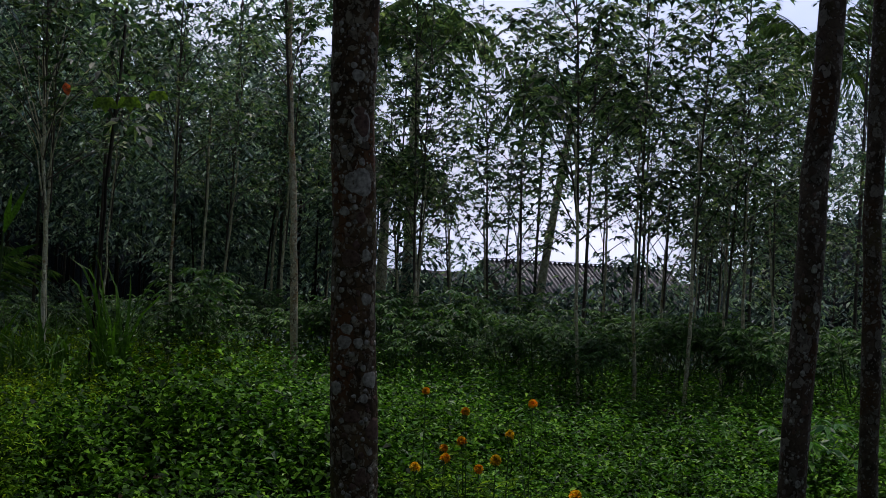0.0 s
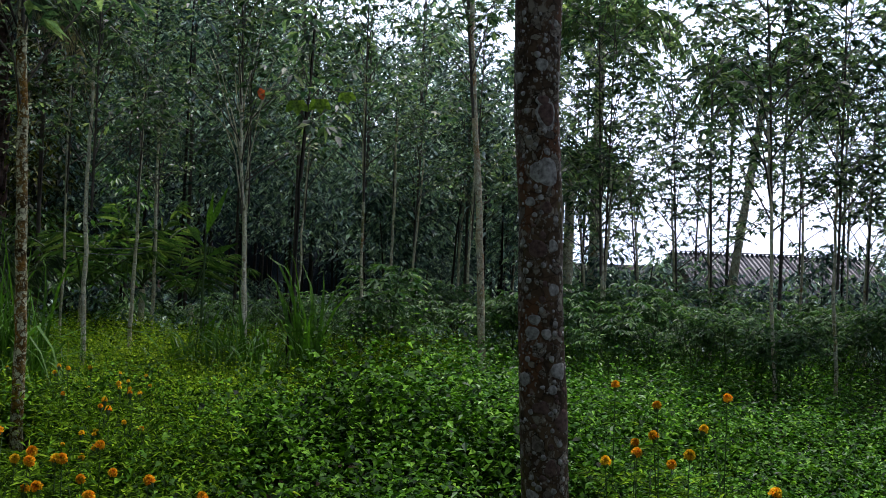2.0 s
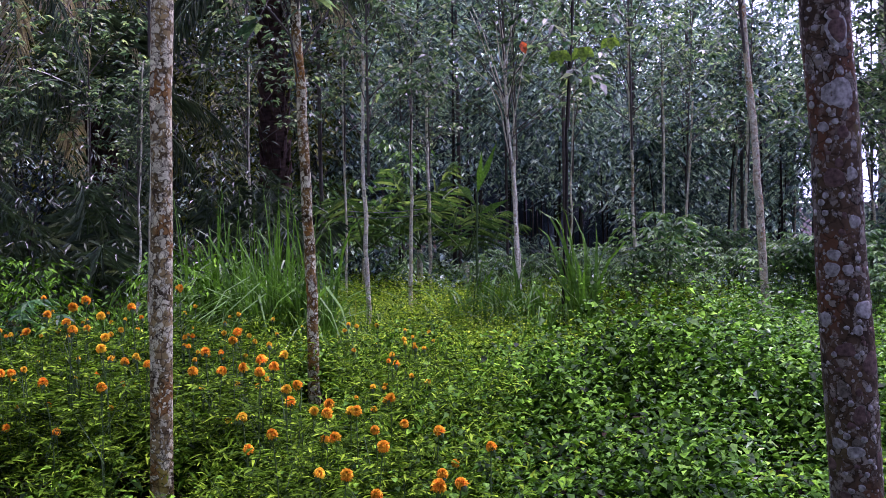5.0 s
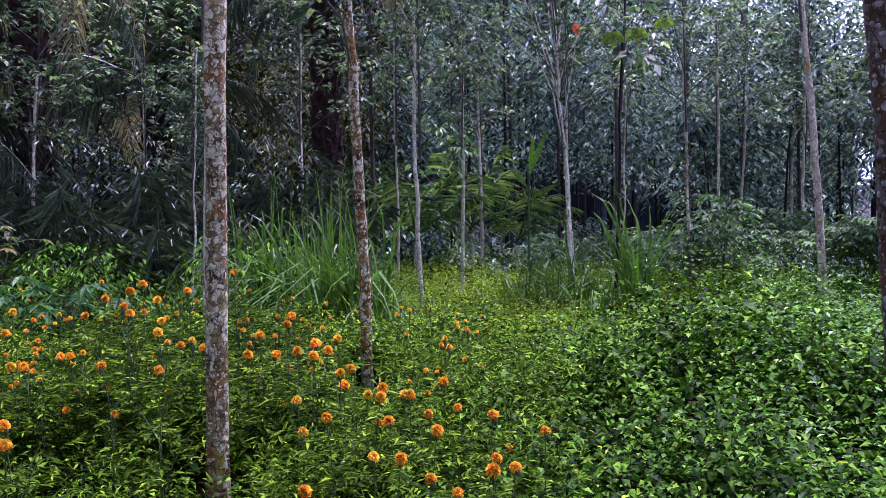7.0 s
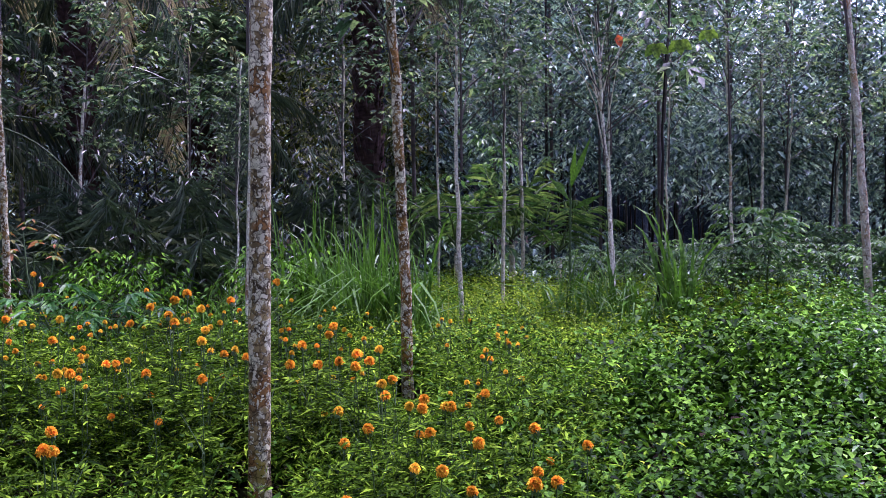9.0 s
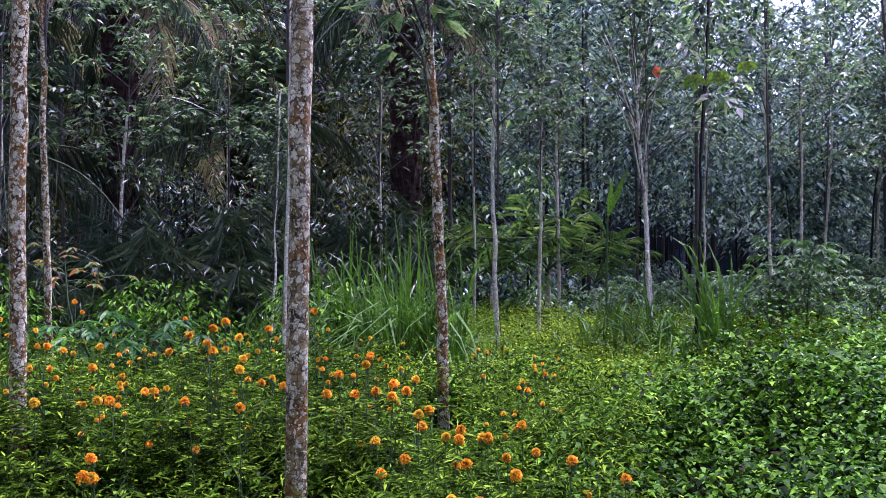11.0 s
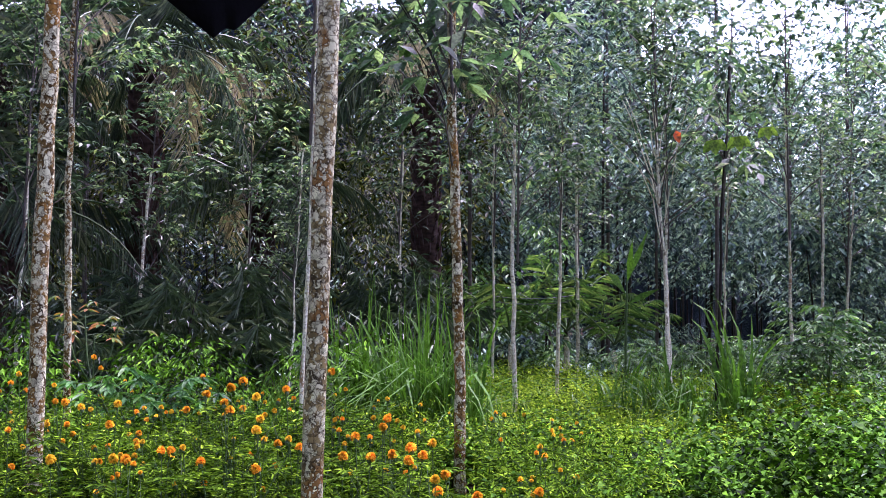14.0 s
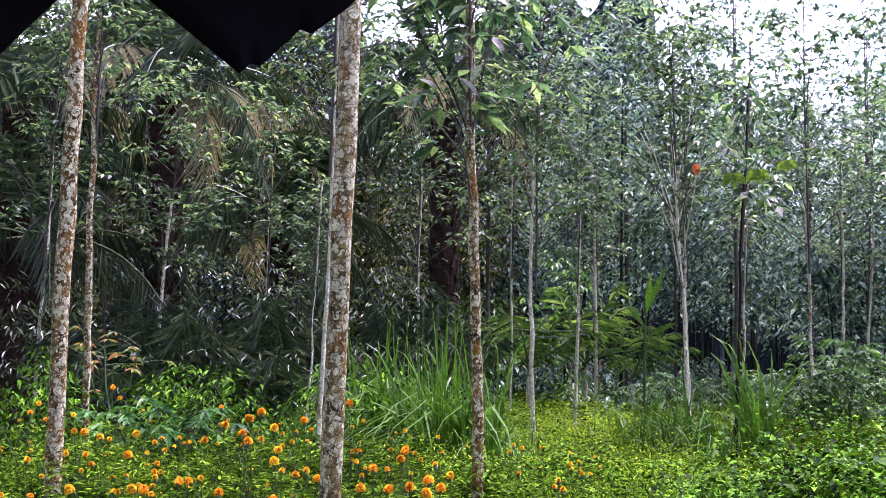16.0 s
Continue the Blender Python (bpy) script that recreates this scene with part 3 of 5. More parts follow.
def trunk_mesh(height, radius, bark, seed, taper=0.55, sides=14, rings=22, wob=0.012):
    g = rng_of(seed)
    z = np.linspace(-0.12, height, rings)
    s = np.linspace(0, 1, rings)
    sway = np.cumsum(g.normal(0, wob, (rings, 2)), 0)
    sway -= sway[0]
    flare = 1 + 0.35 * np.exp(-(z + 0.1) / 0.12)
    rad = radius * (1 - (1 - taper) * s) * flare * g.uniform(0.96, 1.05, rings)
    pts = np.column_stack([sway * np.minimum(1, 3 * s)[:, None] * 0.6, z])
    v, f = tube_arrays(pts, rad, sides)
    v += g.normal(0, radius * 0.02, v.shape)
    return raw_mesh("trunk", v, f, bark, flat=False)


def rubber_tree(x, y, lx, ly, radius, crown_z, kind, bark, label, seed, stretch=1.0, height=None, taper=0.55, big=14):
    """A young rubber tree: base at x, y; lx, ly are its lean in metres a metre of height."""
    h = height or crown_z + 1.4
    radius *= 0.74 if bark is BARK_D else 1.0
    ob = new("rubber_tree")
    base = Matrix.Translation((x, y, float(ground_z(x, y))))
    q = Vector((lx, ly, 1)).to_track_quat("Z", "Y").to_matrix().to_4x4()
    ob.matrix_basis = base @ q
    tagged(ob, label, "tree", "rubber trees of the garden")
    trunk = part("trunk", trunk_mesh(h, radius, bark, seed, taper, big), ob)
    limbs, crown, _ = SAPLING_CROWN if kind == 9 else SLIM_CROWN if kind == 8 else CROWNS[kind]
    for nm, me, holder in [("limb", m, trunk) for m in limbs] + [("crown", crown, ob)]:
        o = part(nm, me, holder, at=(0, 0, crown_z))
        o.rotation_euler = (0, 0, seed * 1.7)
        o.scale = (stretch, stretch, stretch)
    return ob


rubber_tree(-3.66, 5.40, 0.026, 0.017, 0.048, 4.60, 2, BARK_C, "slender rubber tree with pale blotched bark above the marigolds", 101, stretch=1.00, taper=0.80, big=28)
rubber_tree(-5.39, 8.45, 0.003, 0.002, 0.034, 3.00, 2, BARK_C, "crooked thin rubber tree with brown mottled bark", 102, stretch=0.80, taper=0.60)
rubber_tree(-6.43, 11.32, 0.067, 0.037, 0.038, 1.60, 0, BARK_D, "pale thin rubber tree with bright leaf sprays", 103, stretch=0.80, taper=0.50)
rubber_tree(-1.62, 4.33, 0.024, 0.008, 0.047, 5.20, 2, BARK_B, "rubber tree with pale patchy bark and reddish foot", 104, stretch=1.00, taper=0.85, big=28)
rubber_tree(-2.86, 7.50, 0.022, 0.008, 0.025, 2.60, 2, BARK_D, "thin pale rubber tree behind a thicker trunk", 105, stretch=0.70, taper=0.60)
rubber_tree(-3.82, 13.49, 0.009, 0.003, 0.033, 2.20, 1, BARK_D, "thin grey-barked young rubber tree among weeds", 106, stretch=0.80, taper=0.50)
SLIM = rubber_tree(-1.57, 7.06, -0.022, -0.005, 0.040, 2.15, 8, BARK_C, "slim rubber tree with rusty mottled bark beside tall grass", 107, stretch=0.90, taper=0.70, big=28)
rubber_tree(-2.07, 12.24, 0.021, 0.003, 0.042, 2.20, 3, BARK_D, "thin grey-barked young rubber tree among weeds", 108, stretch=0.90, taper=0.50)
rubber_tree(-2.99, 15.73, 0.012, 0.002, 0.029, 2.50, 0, BARK_D, "thin grey-barked young rubber tree among weeds", 109, stretch=0.80, taper=0.50)
rubber_tree(-1.92, 14.89, 0.019, 0.002, 0.039, 2.20, 1, BARK_D, "thin grey-barked young rubber tree among weeds", 110, stretch=0.70, taper=0.50)
rubber_tree(-1.85, 16.91, 0.011, 0.001, 0.045, 2.20, 2, BARK_D, "thin grey-barked young rubber tree among weeds", 111, stretch=0.70, taper=0.50)
FORKED = rubber_tree(-0.32, 12.01, -0.039, -0.001, 0.035, 2.20, 1, BARK_D, "pale rubber tree forking into several limbs", 112, stretch=0.85, taper=0.60)
SAPLING = rubber_tree(0.13, 10.51, 0.039, -0.001, 0.018, 2.50, 9, BARK_DARK, "thin dark-stemmed rubber sapling with large leaves", 113, stretch=0.70, taper=0.50)
rubber_tree(1.12, 13.96, -0.009, 0.001, 0.033, 2.50, 1, BARK_D, "thin grey-barked young rubber tree among weeds", 114, stretch=0.90, taper=0.50)
rubber_tree(1.86, 17.91, 0.016, -0.002, 0.038, 2.50, 2, BARK_D, "thin grey-barked young rubber tree among weeds", 115, stretch=0.70, taper=0.50)
rubber_tree(2.43, 19.86, 0.044, -0.006, 0.042, 2.20, 3, BARK_D, "thin grey-barked young rubber tree among weeds", 116, stretch=0.90, taper=0.50)
rubber_tree(2.54, 12.75, -0.072, 0.013, 0.050, 3.60, 3, BARK_P, "leaning rubber tree with pinkish mottled bark", 117, stretch=1.00, taper=0.60)
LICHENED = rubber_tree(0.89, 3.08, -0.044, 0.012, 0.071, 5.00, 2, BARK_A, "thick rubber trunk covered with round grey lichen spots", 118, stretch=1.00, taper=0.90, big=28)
rubber_tree(3.63, 21.70, 0.019, -0.003, 0.046, 2.40, 2, BARK_D, "thin grey-barked young rubber tree among weeds", 119, stretch=0.96, taper=0.50)
rubber_tree(3.00, 16.73, 0.025, -0.005, 0.036, 2.10, 3, BARK_D, "thin grey-barked young rubber tree among weeds", 120, stretch=0.84, taper=0.50)
rubber_tree(5.19, 23.44, 0.006, -0.001, 0.044, 1.45, 0, BARK_D, "thin grey-barked young rubber tree among weeds", 121, stretch=1.15, taper=0.50)
rubber_tree(4.48, 14.32, 0.015, -0.005, 0.036, 1.45, 1, BARK_D, "thin grey-barked young rubber tree among weeds", 122, stretch=1.01, taper=0.50)
rubber_tree(5.31, 10.69, -0.050, 0.024, 0.032, 1.92, 2, BARK_D, "thin grey-barked young rubber tree among weeds", 123, stretch=1.15, taper=0.50)
rubber_tree(4.47, 14.24, -0.030, 0.009, 0.039, 1.68, 3, BARK_D, "thin grey-barked young rubber tree among weeds", 124, stretch=1.01, taper=0.50)
rubber_tree(6.63, 15.58, -0.025, 0.010, 0.036, 1.45, 0, BARK_D, "thin grey-barked young rubber tree among weeds", 125, stretch=1.15, taper=0.50)
rubber_tree(6.08, 10.85, -0.013, 0.007, 0.033, 1.68, 1, BARK_D, "thin grey-barked young rubber tree among weeds", 126, stretch=0.96, taper=0.50)
rubber_tree(6.56, 10.57, 0.020, -0.013, 0.036, 1.92, 2, BARK_D, "thin grey-barked young rubber tree among weeds", 127, stretch=0.96, taper=0.50)
rubber_tree(7.72, 11.61, 0.019, -0.013, 0.029, 1.45, 3, BARK_D, "thin grey-barked young rubber tree among weeds", 128, stretch=0.96, taper=0.50)
rubber_tree(7.94, 11.47, -0.022, 0.015, 0.033, 1.68, 0, BARK_D, "thin grey-barked young rubber tree among weeds", 129, stretch=0.78, taper=0.50)
rubber_tree(9.42, 12.87, -0.037, 0.027, 0.029, 1.68, 1, BARK_D, "thin grey-barked young rubber tree among weeds", 130, stretch=0.78, taper=0.50)
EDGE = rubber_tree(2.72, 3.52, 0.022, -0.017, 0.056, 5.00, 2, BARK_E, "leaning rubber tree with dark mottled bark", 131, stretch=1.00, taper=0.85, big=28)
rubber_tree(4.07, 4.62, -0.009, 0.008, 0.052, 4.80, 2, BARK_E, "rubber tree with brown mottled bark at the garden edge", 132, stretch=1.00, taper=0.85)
rubber_tree(0.28, 14.54, 0.039, -0.001, 0.024, 2.20, 0, BARK_D, "thin grey-barked young rubber tree among weeds", 133, stretch=0.70, taper=0.50)
rubber_tree(6.55, 16.69, -0.060, 0.023, 0.038, 1.45, 1, BARK_D, "thin grey-barked young rubber tree among weeds", 134, stretch=1.15, taper=0.50)
rubber_tree(6.63, 18.80, -0.077, 0.026, 0.042, 1.68, 2, BARK_D, "thin grey-barked young rubber tree among weeds", 135, stretch=1.01, taper=0.50)
rubber_tree(8.68, 16.83, -0.008, 0.004, 0.040, 1.92, 3, BARK_D, "thin grey-barked young rubber tree among weeds", 136, stretch=0.96, taper=0.50)
rubber_tree(8.60, 14.60, -0.002, 0.001, 0.036, 1.45, 0, BARK_D, "thin grey-barked young rubber tree among weeds", 137, stretch=0.96, taper=0.50)
rubber_tree(10.39, 13.39, -0.063, 0.048, 0.036, 1.92, 1, BARK_D, "thin grey-barked young rubber tree among weeds", 138, stretch=0.78, taper=0.50)
rubber_tree(6.01, 20.05, -0.074, 0.021, 0.044, 1.68, 2, BARK_D, "thin grey-barked young rubber tree among weeds", 139, stretch=1.30, taper=0.50)
rubber_tree(-0.32, 12.82, -0.011, -0.000, 0.030, 2.30, 1, BARK_D, "pale thin trunk growing close beside a forked tree", 140, stretch=0.70, taper=0.60)
rubber_tree(-4.07, 10.25, 0.042, 0.016, 0.017, 1.60, 2, BARK_D, "very thin pale sapling", 141, stretch=0.40, taper=0.60)
rubber_tree(-7.49, 10.66, 0.032, 0.022, 0.034, 2.20, 1, BARK_D, "thin grey-barked young rubber tree among weeds", 142, stretch=0.80, taper=0.50)


def trunk_of(tree):
    return [c for c in tree.children if c.name.startswith("trunk")][0]


def trunk_tree(tree):
    """The trunk of a tree as a search tree of faces, to lay crusts on its skin."""
    me = trunk_of(tree).data
    return BVHTree.FromPolygons([v.co for v in me.vertices], [p.vertices[:] for p in me.polygons])


def lichen_patch(tree, skin, z, side, wide, high, mat, lift=0.0012):
    """A crust of lichen lying on the trunk at a height, turned by side degrees from the shelter's view."""
    g = rng_of(int(z * 1000) + int(side * 7) + 5000)
    inv = tree.matrix_basis.inverted()
    foot = tree.matrix_basis.translation
    facing = math.atan2(-foot.y, -foot.x)
    axis = Vector((0, 0, z - foot.z))
    rad = 0.06
    verts = [(0.0, 0.0)]
    rings = (0.85, 1.0) if wide < 0.025 else (0.3, 0.6, 0.85, 1.0)
    n = 18 if wide > 0.025 else 10
    for ring in rings:
        for i in range(n):
            a = 2 * np.pi * i / n
            k = ring * (1 + 0.08 * math.sin(3 * a + z * 9) + g.normal(0, 0.035))
            verts.append((0.5 * wide * k * math.cos(a), 0.5 * high * k * math.sin(a)))
    bm = bmesh.new()
    vs = []
    for i, (u, w) in enumerate(verts):
        t = facing + radians(side) + u / rad
        d = (inv.to_3x3() @ Vector((math.cos(t), math.sin(t), 0))).normalized()
        c = axis + Vector((0, 0, w))
        hit = skin.ray_cast(c + d * 0.4, -d)
        p = hit[0] if hit[0] else c + d * rad
        vs.append(bm.verts.new(p + d * (lift if i <= n * (len(rings) - 1) else -0.001)))
    for i in range(n):
        j = (i + 1) % n
        bm.faces.new((vs[0], vs[1 + i], vs[1 + j]))
        for k in range(len(rings) - 1):
            o = 1 + n * k
            bm.faces.new((vs[o + i], vs[o + n + i], vs[o + n + j], vs[o + j]))
    for fc in bm.faces:
        fc.smooth = True
    me = bpy.data.meshes.new("lichen")
    bm.to_mesh(me)
    bm.free()
    me.materials.append(mat)
    part("lichen", me, trunk_of(tree), "pinkish crust of lichen" if mat is LICHEN_PINK else "pale grey crust of lichen")


def lichened(tree, seed, count, z0, z1, big=()):
    """Large crusts at known places, then many small round ones, none over another."""
    skin = trunk_tree(tree)
    g = rng_of(seed)
    taken = []
    for z, side, wide, high, kind in big:
        lichen_patch(tree, skin, z, side, wide, high, LICHEN_PINK if kind == 1 else LICHEN)
        if kind == 2:
            lichen_patch(tree, skin, z + 0.004, side, wide * 0.78, high * 0.8, LICHEN_PINK, 0.0026)
        taken.append((z, side, wide))
    tries = 0
    while len(taken) < count and tries < 12000:
        tries += 1
        z, side = g.uniform(z0, z1), g.uniform(-105, 105)
        w = g.choice([0.007, 0.010, 0.014, 0.018, 0.025, 0.035], p=[0.24, 0.26, 0.22, 0.15, 0.08, 0.05]) * g.uniform(0.85, 1.2)
        if any(math.hypot(z - a, radians(side - b) * 0.065) < 0.5 * (w + c) * 0.97 for a, b, c in taken):
            continue
        lichen_patch(tree, skin, z, side, w, w * g.uniform(0.9, 1.3), LICHEN if g.random() < 0.72 else LICHEN_PINK)
        taken.append((z, side, w))


lichened(LICHENED, 61, 430, 0.55, 2.35, (
    (2.04, 16, 0.082, 0.096, 2), (2.08, 4, 0.056, 0.036, 2), (1.87, 8, 0.096, 0.089, 0), (1.78, -34, 0.030, 0.030, 0),
    (1.65, 26, 0.041, 0.041, 0), (1.64, -14, 0.059, 0.056, 1), (1.52, 29, 0.043, 0.040, 0), (1.43, -25, 0.036, 0.033, 0),
    (1.39, -30, 0.040, 0.043, 0), (1.28, 43, 0.056, 0.056, 0), (1.13, 53, 0.063, 0.076, 1), (0.99, 17, 0.046, 0.056, 1),
    (0.91, -35, 0.040, 0.033, 0), (0.89, 0, 0.046, 0.036, 0), (1.17, -8, 0.046, 0.043, 1), (2.19, 0, 0.043, 0.040, 0)))
lichened(EDGE, 62, 200, 0.5, 2.3)


def fork_limbs(tree, z, spread, count, seed, mat=BARK_D, thick=1.0):
    """Thin straight limbs that open like a fan from the upper stem."""
    g = rng_of(seed)
    for i in range(count):
        a, e = g.uniform(0, 2 * np.pi), g.uniform(0.75, 1.35)
        ln, z0 = g.uniform(0.7, 1.9), z + g.uniform(-0.3, 0.7)
        k = g.uniform(0.7, 1.2) * thick
        wide = ln * math.cos(e) * spread
        pts = [(0, 0, z0 - 0.06)] + [(s * wide * math.cos(a) + g.normal(0, 0.012), s * wide * math.sin(a) + g.normal(0, 0.012), z0 + ln * s ** 0.85 * math.sin(e)) for s in (0.15, 0.4, 0.7, 1.0)]
        part("limb", raw_mesh("limb", *tube_arrays(pts, [0.012 * k, 0.011 * k, 0.009 * k, 0.007 * k, 0.003 * k], 7), mat, flat=False), trunk_of(tree))


for lx, ly, cz, st, k in ((-5.7, 13.0, 1.7, 0.8, 0), 
                          (9.3, 14.2, 1.3, 0.7, 0), (10.6, 14.0, 1.2, 0.75, 2), (11.6, 13.6, 1.1, 0.8, 0), (12.4, 16.5, 1.2, 0.8, 2), (10.2, 16.2, 1.4, 0.8, 1),
                          (11.0, 19.5, 2.9, 1.0, 0), (12.6, 19.8, 2.6, 1.0, 3), (4.9, 19.6, 2.0, 1.0, 0)):
    rubber_tree(lx, ly, 0.01, 0.0, 0.026, cz, k, BARK_D, "bushy young tree with bright leaf sprays at the wood edge", 160 + k + int(cz * 10), stretch=st, taper=0.5)


fork_limbs(FORKED, 2.3, 0.9, 9, 41, BARK_D, 0.7)
fork_limbs(SLIM, 2.3, 1.0, 4, 42, BARK_DARK, 0.6)


def own_leaf(tree, name, x, y, z, size, mat, label, single=False):
    """A single big leaf hung on a twig of the given tree."""
    at_tree = tree.matrix_basis.inverted() @ Vector((x, y, z))
    twig = tube_arrays([(0, 0, at_tree.z - 0.25), tuple(Vector((0, 0, at_tree.z)).lerp(at_tree, 0.55)), tuple(at_tree)], [0.006, 0.004, 0.002], 4)
    twig = part("twig", raw_mesh("twig", *twig, TWIG), tree)
    ways = [(0.25, -0.1, -0.9)] if single else [(0.7, -0.15, -0.6), (-0.6, -0.1, -0.7), (0.1, -0.3, -0.9)]
    turn = tree.matrix_basis.inverted().to_3x3()
    ways = [tuple(turn @ Vector(w)) for w in ways]
    v, f = leaf_arrays([tuple(at_tree)] * len(ways), ways, [tuple(turn @ Vector((0, -1, 0.25)))] * len(ways), size, size * 0.62, 0.05, 0.1)
    part(name, raw_mesh(name, v, f, mat), twig, label)


own_leaf(SAPLING, "red_leaf", -0.21, 10.35, 3.13, 0.125, REDLEAF, "single red leaf", True)
own_leaf(SAPLING, "big_leaf", 0.36, 10.4, 3.06, 0.155, GLOW, "large yellow-green leaf")
own_leaf(SAPLING, "big_leaf", 0.14, 10.3, 3.02, 0.155, GLOW, "")
own_leaf(SAPLING, "big_leaf", 0.62, 10.4, 3.14, 0.13, GLOW, "")

# ---- the wood behind ----
def back_tree(kind, seed):
    g = rng_of(seed)
    h = 7.5
    ob = thing("forest_tree", 0, 0, 0, "tall dark green tree in the wood behind the garden", "tree", "trees of the wood behind")
    _, crown, tubes = BACK_CROWNS[kind]
    stem = tube_arrays([(0, 0, -0.1), (g.normal(0, .05), 0, 2.6), (0, 0, h)], [0.04, 0.032, 0.014], 8)
    wood = join(stem, *[(v + [0, 0, 2.6], f) for v, f in tubes])
    part("trunk", raw_mesh("trunk", *wood, TWIG, flat=False), ob)
    part("crown", crown, ob, at=(0, 0, 2.6))
    return ob


def plant_woods():
    g = rng_of(77)
    firsts = {}
    for ring, (r0, r1, count) in enumerate(((18, 20, 8), (20, 26, 30), (26, 34, 46))):
        for i in range(count):
            az = -58 + 122 * (i + g.uniform(0.1, 0.9)) / count
            r = g.uniform(r0, r1)
            open_side = -36 < az < -15
            if open_side and (ring == 0 or (-28 < az < -18 and g.random() < 0.4)):
                continue
            if -15 <= az < -3 and g.random() < 0.15:
                continue
            if az < -33 and ring == 0:
                continue
            x, y = -r * math.sin(radians(az)), r * math.cos(radians(az))
            # trees of the left wood take the crowns with shade-darkened leaves
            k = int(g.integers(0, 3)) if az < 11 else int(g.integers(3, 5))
            sc = g.uniform(0.75, 1.1) * (1.1 if az > 8 else 1.02 if az > -9 else 1.08 if az > -30 else 0.95)
            m = pose(x, y, float(ground_z(x, y)) - 0.05, 0, 0, g.uniform(0, 360)) @ Matrix.Scale(sc, 4)
            if k not in firsts:
                firsts[k] = back_tree(k, 300 + k)
                firsts[k].matrix_basis = m
            else:
                firsts[k].scale = (1, 1, 1)
                copy_thing(firsts[k], m)


plant_woods()


def leaf_pads(name, seed, pads, per, az, r, tall_of, size, wide, pad, label, category, low=0.0, mat=None, gap=-0.1):
    """Foliage in flat pads: each a spray of leaves radiating from one twig, in layers with gaps between."""
    g = rng_of(seed)
    a = np.radians(g.uniform(*az, pads))
    rr = g.uniform(*r, pads)
    x, y = -rr * np.sin(a), rr * np.cos(a)
    z = ground_z(x, y) + low + (tall_of(a, rr) - low) * g.random(pads) ** 0.75
    lump = np.sin(1.9 * x + 1.7 * np.sin(1.1 * z + 0.6 * y)) * np.sin(1.6 * z + 1.9 * np.sin(0.8 * x + 0.5 * y))
    k = (lump > gap) | (g.random(pads) < 0.12)
    x, y, z = x[k], y[k], z[k]
    pads = len(x)
    c = np.repeat(np.stack([x, y, z], -1), per, 0)
    n = len(c)
    lift = np.repeat(g.normal(0, 0.25, (pads, 2)), per, 0)
    th = g.uniform(0, 2 * np.pi, n)
    out = pad * np.sqrt(g.random(n)) * np.repeat(g.uniform(0.6, 1.4, pads), per)
    off = np.stack([np.cos(th) * out, np.sin(th) * out, g.normal(0, pad * 0.13, n)], -1)
    off[:, 2] += off[:, 0] * lift[:, 0] + off[:, 1] * lift[:, 1] - 0.35 * out ** 2 / pad
    th2 = th + g.normal(0, 0.5, n)
    way = np.stack([np.cos(th2), np.sin(th2), g.normal(-0.35, 0.25, n)], -1)
    up = np.stack([g.normal(0, .3, n), g.normal(0, .3, n), np.ones(n)], -1)
    L = g.uniform(*size, n)
    leaves = leaf_arrays(c + off, way, up, L, L * wide, 0.3, 0.14, True)
    # now and then a spray tops a thin dark stem of its own, from the ground up
    stems = []
    for i in range(0, pads, 60):
        top, foot = np.array([x[i], y[i], z[i]]), np.array([x[i] + g.normal(0, 0.12), y[i] + g.normal(0, 0.12), float(ground_z(x[i], y[i])) - 0.05])
        bow = np.array([g.normal(0, 0.06), g.normal(0, 0.06), 0])
        thick = g.uniform(0.012, 0.022) * (1 + 0.25 * (z[i] - foot[2]))
        pts = [foot + (top - foot) * s + bow * math.sin(math.pi * s) for s in (0, 0.35, 0.7, 1)]
        stems.append(tube_arrays(pts, [thick, thick * 0.8, thick * 0.55, thick * 0.25], 5))
    v, f = join(leaves, *stems)
    index = np.zeros(len(f), int)
    index[len(leaves[1]):] = 1
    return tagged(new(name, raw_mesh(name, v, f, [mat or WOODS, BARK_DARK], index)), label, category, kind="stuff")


def bush_height(a, r):
    hump = 0.7 + 0.55 * np.sin(a * 23) * np.sin(r * 0.9) + 0.5 * np.sin(a * 51 + r)
    return np.maximum(0.3, hump * np.where(np.abs(a + 0.05) < 0.2, 0.55, 1.0) + 0.08 * (r - 16.5) * (a > 0.15))


def screen_height(a, r):
    return 2.7 + 0.9 * np.sin(a * 61) * np.sin(r * 1.3) + 0.5 * np.sin(a * 33)


def glade_height(a, r):
    return 2.3 + 0.7 * np.sin(a * 57) + 0.4 * np.sin(a * 91 + r)


def thicket_height(a, r):
    return 5.4 + 1.2 * np.sin(a * 19) + 0.8 * np.sin(a * 47 + r)


def shrub_height(a, r):
    return 1.9 + 0.6 * np.sin(a * 31) + 0.5 * np.sin(a * 67 + r)


def edge_height(a, r):
    return 0.85 + 0.3 * np.sin(a * 43) + 0.2 * np.sin(a * 81 + r)


def floor_height(a, r):
    return 0.75 + 0.3 * np.sin(a * 71 + r)


def gap_height(a, r):
    return 10.2 + 1.0 * np.sin(a * 37) + 0.6 * np.sin(a * 83)


def far_height(a, r):
    d = np.degrees(a)
    tall = 16 + 3 * np.sin(a * 17) + 2 * np.sin(a * 41)
    tall = np.where((d < -13) & (d > -47), np.where(d < -35.5, 10.0, np.where(d < -32, 7.0, 2.6)) + 1.2 * np.sin(a * 37), tall)
    return np.where((d < 3) & (d >= -13), np.where(d > -9, 11.8, 9.6) + 1.4 * np.sin(a * 29), tall)


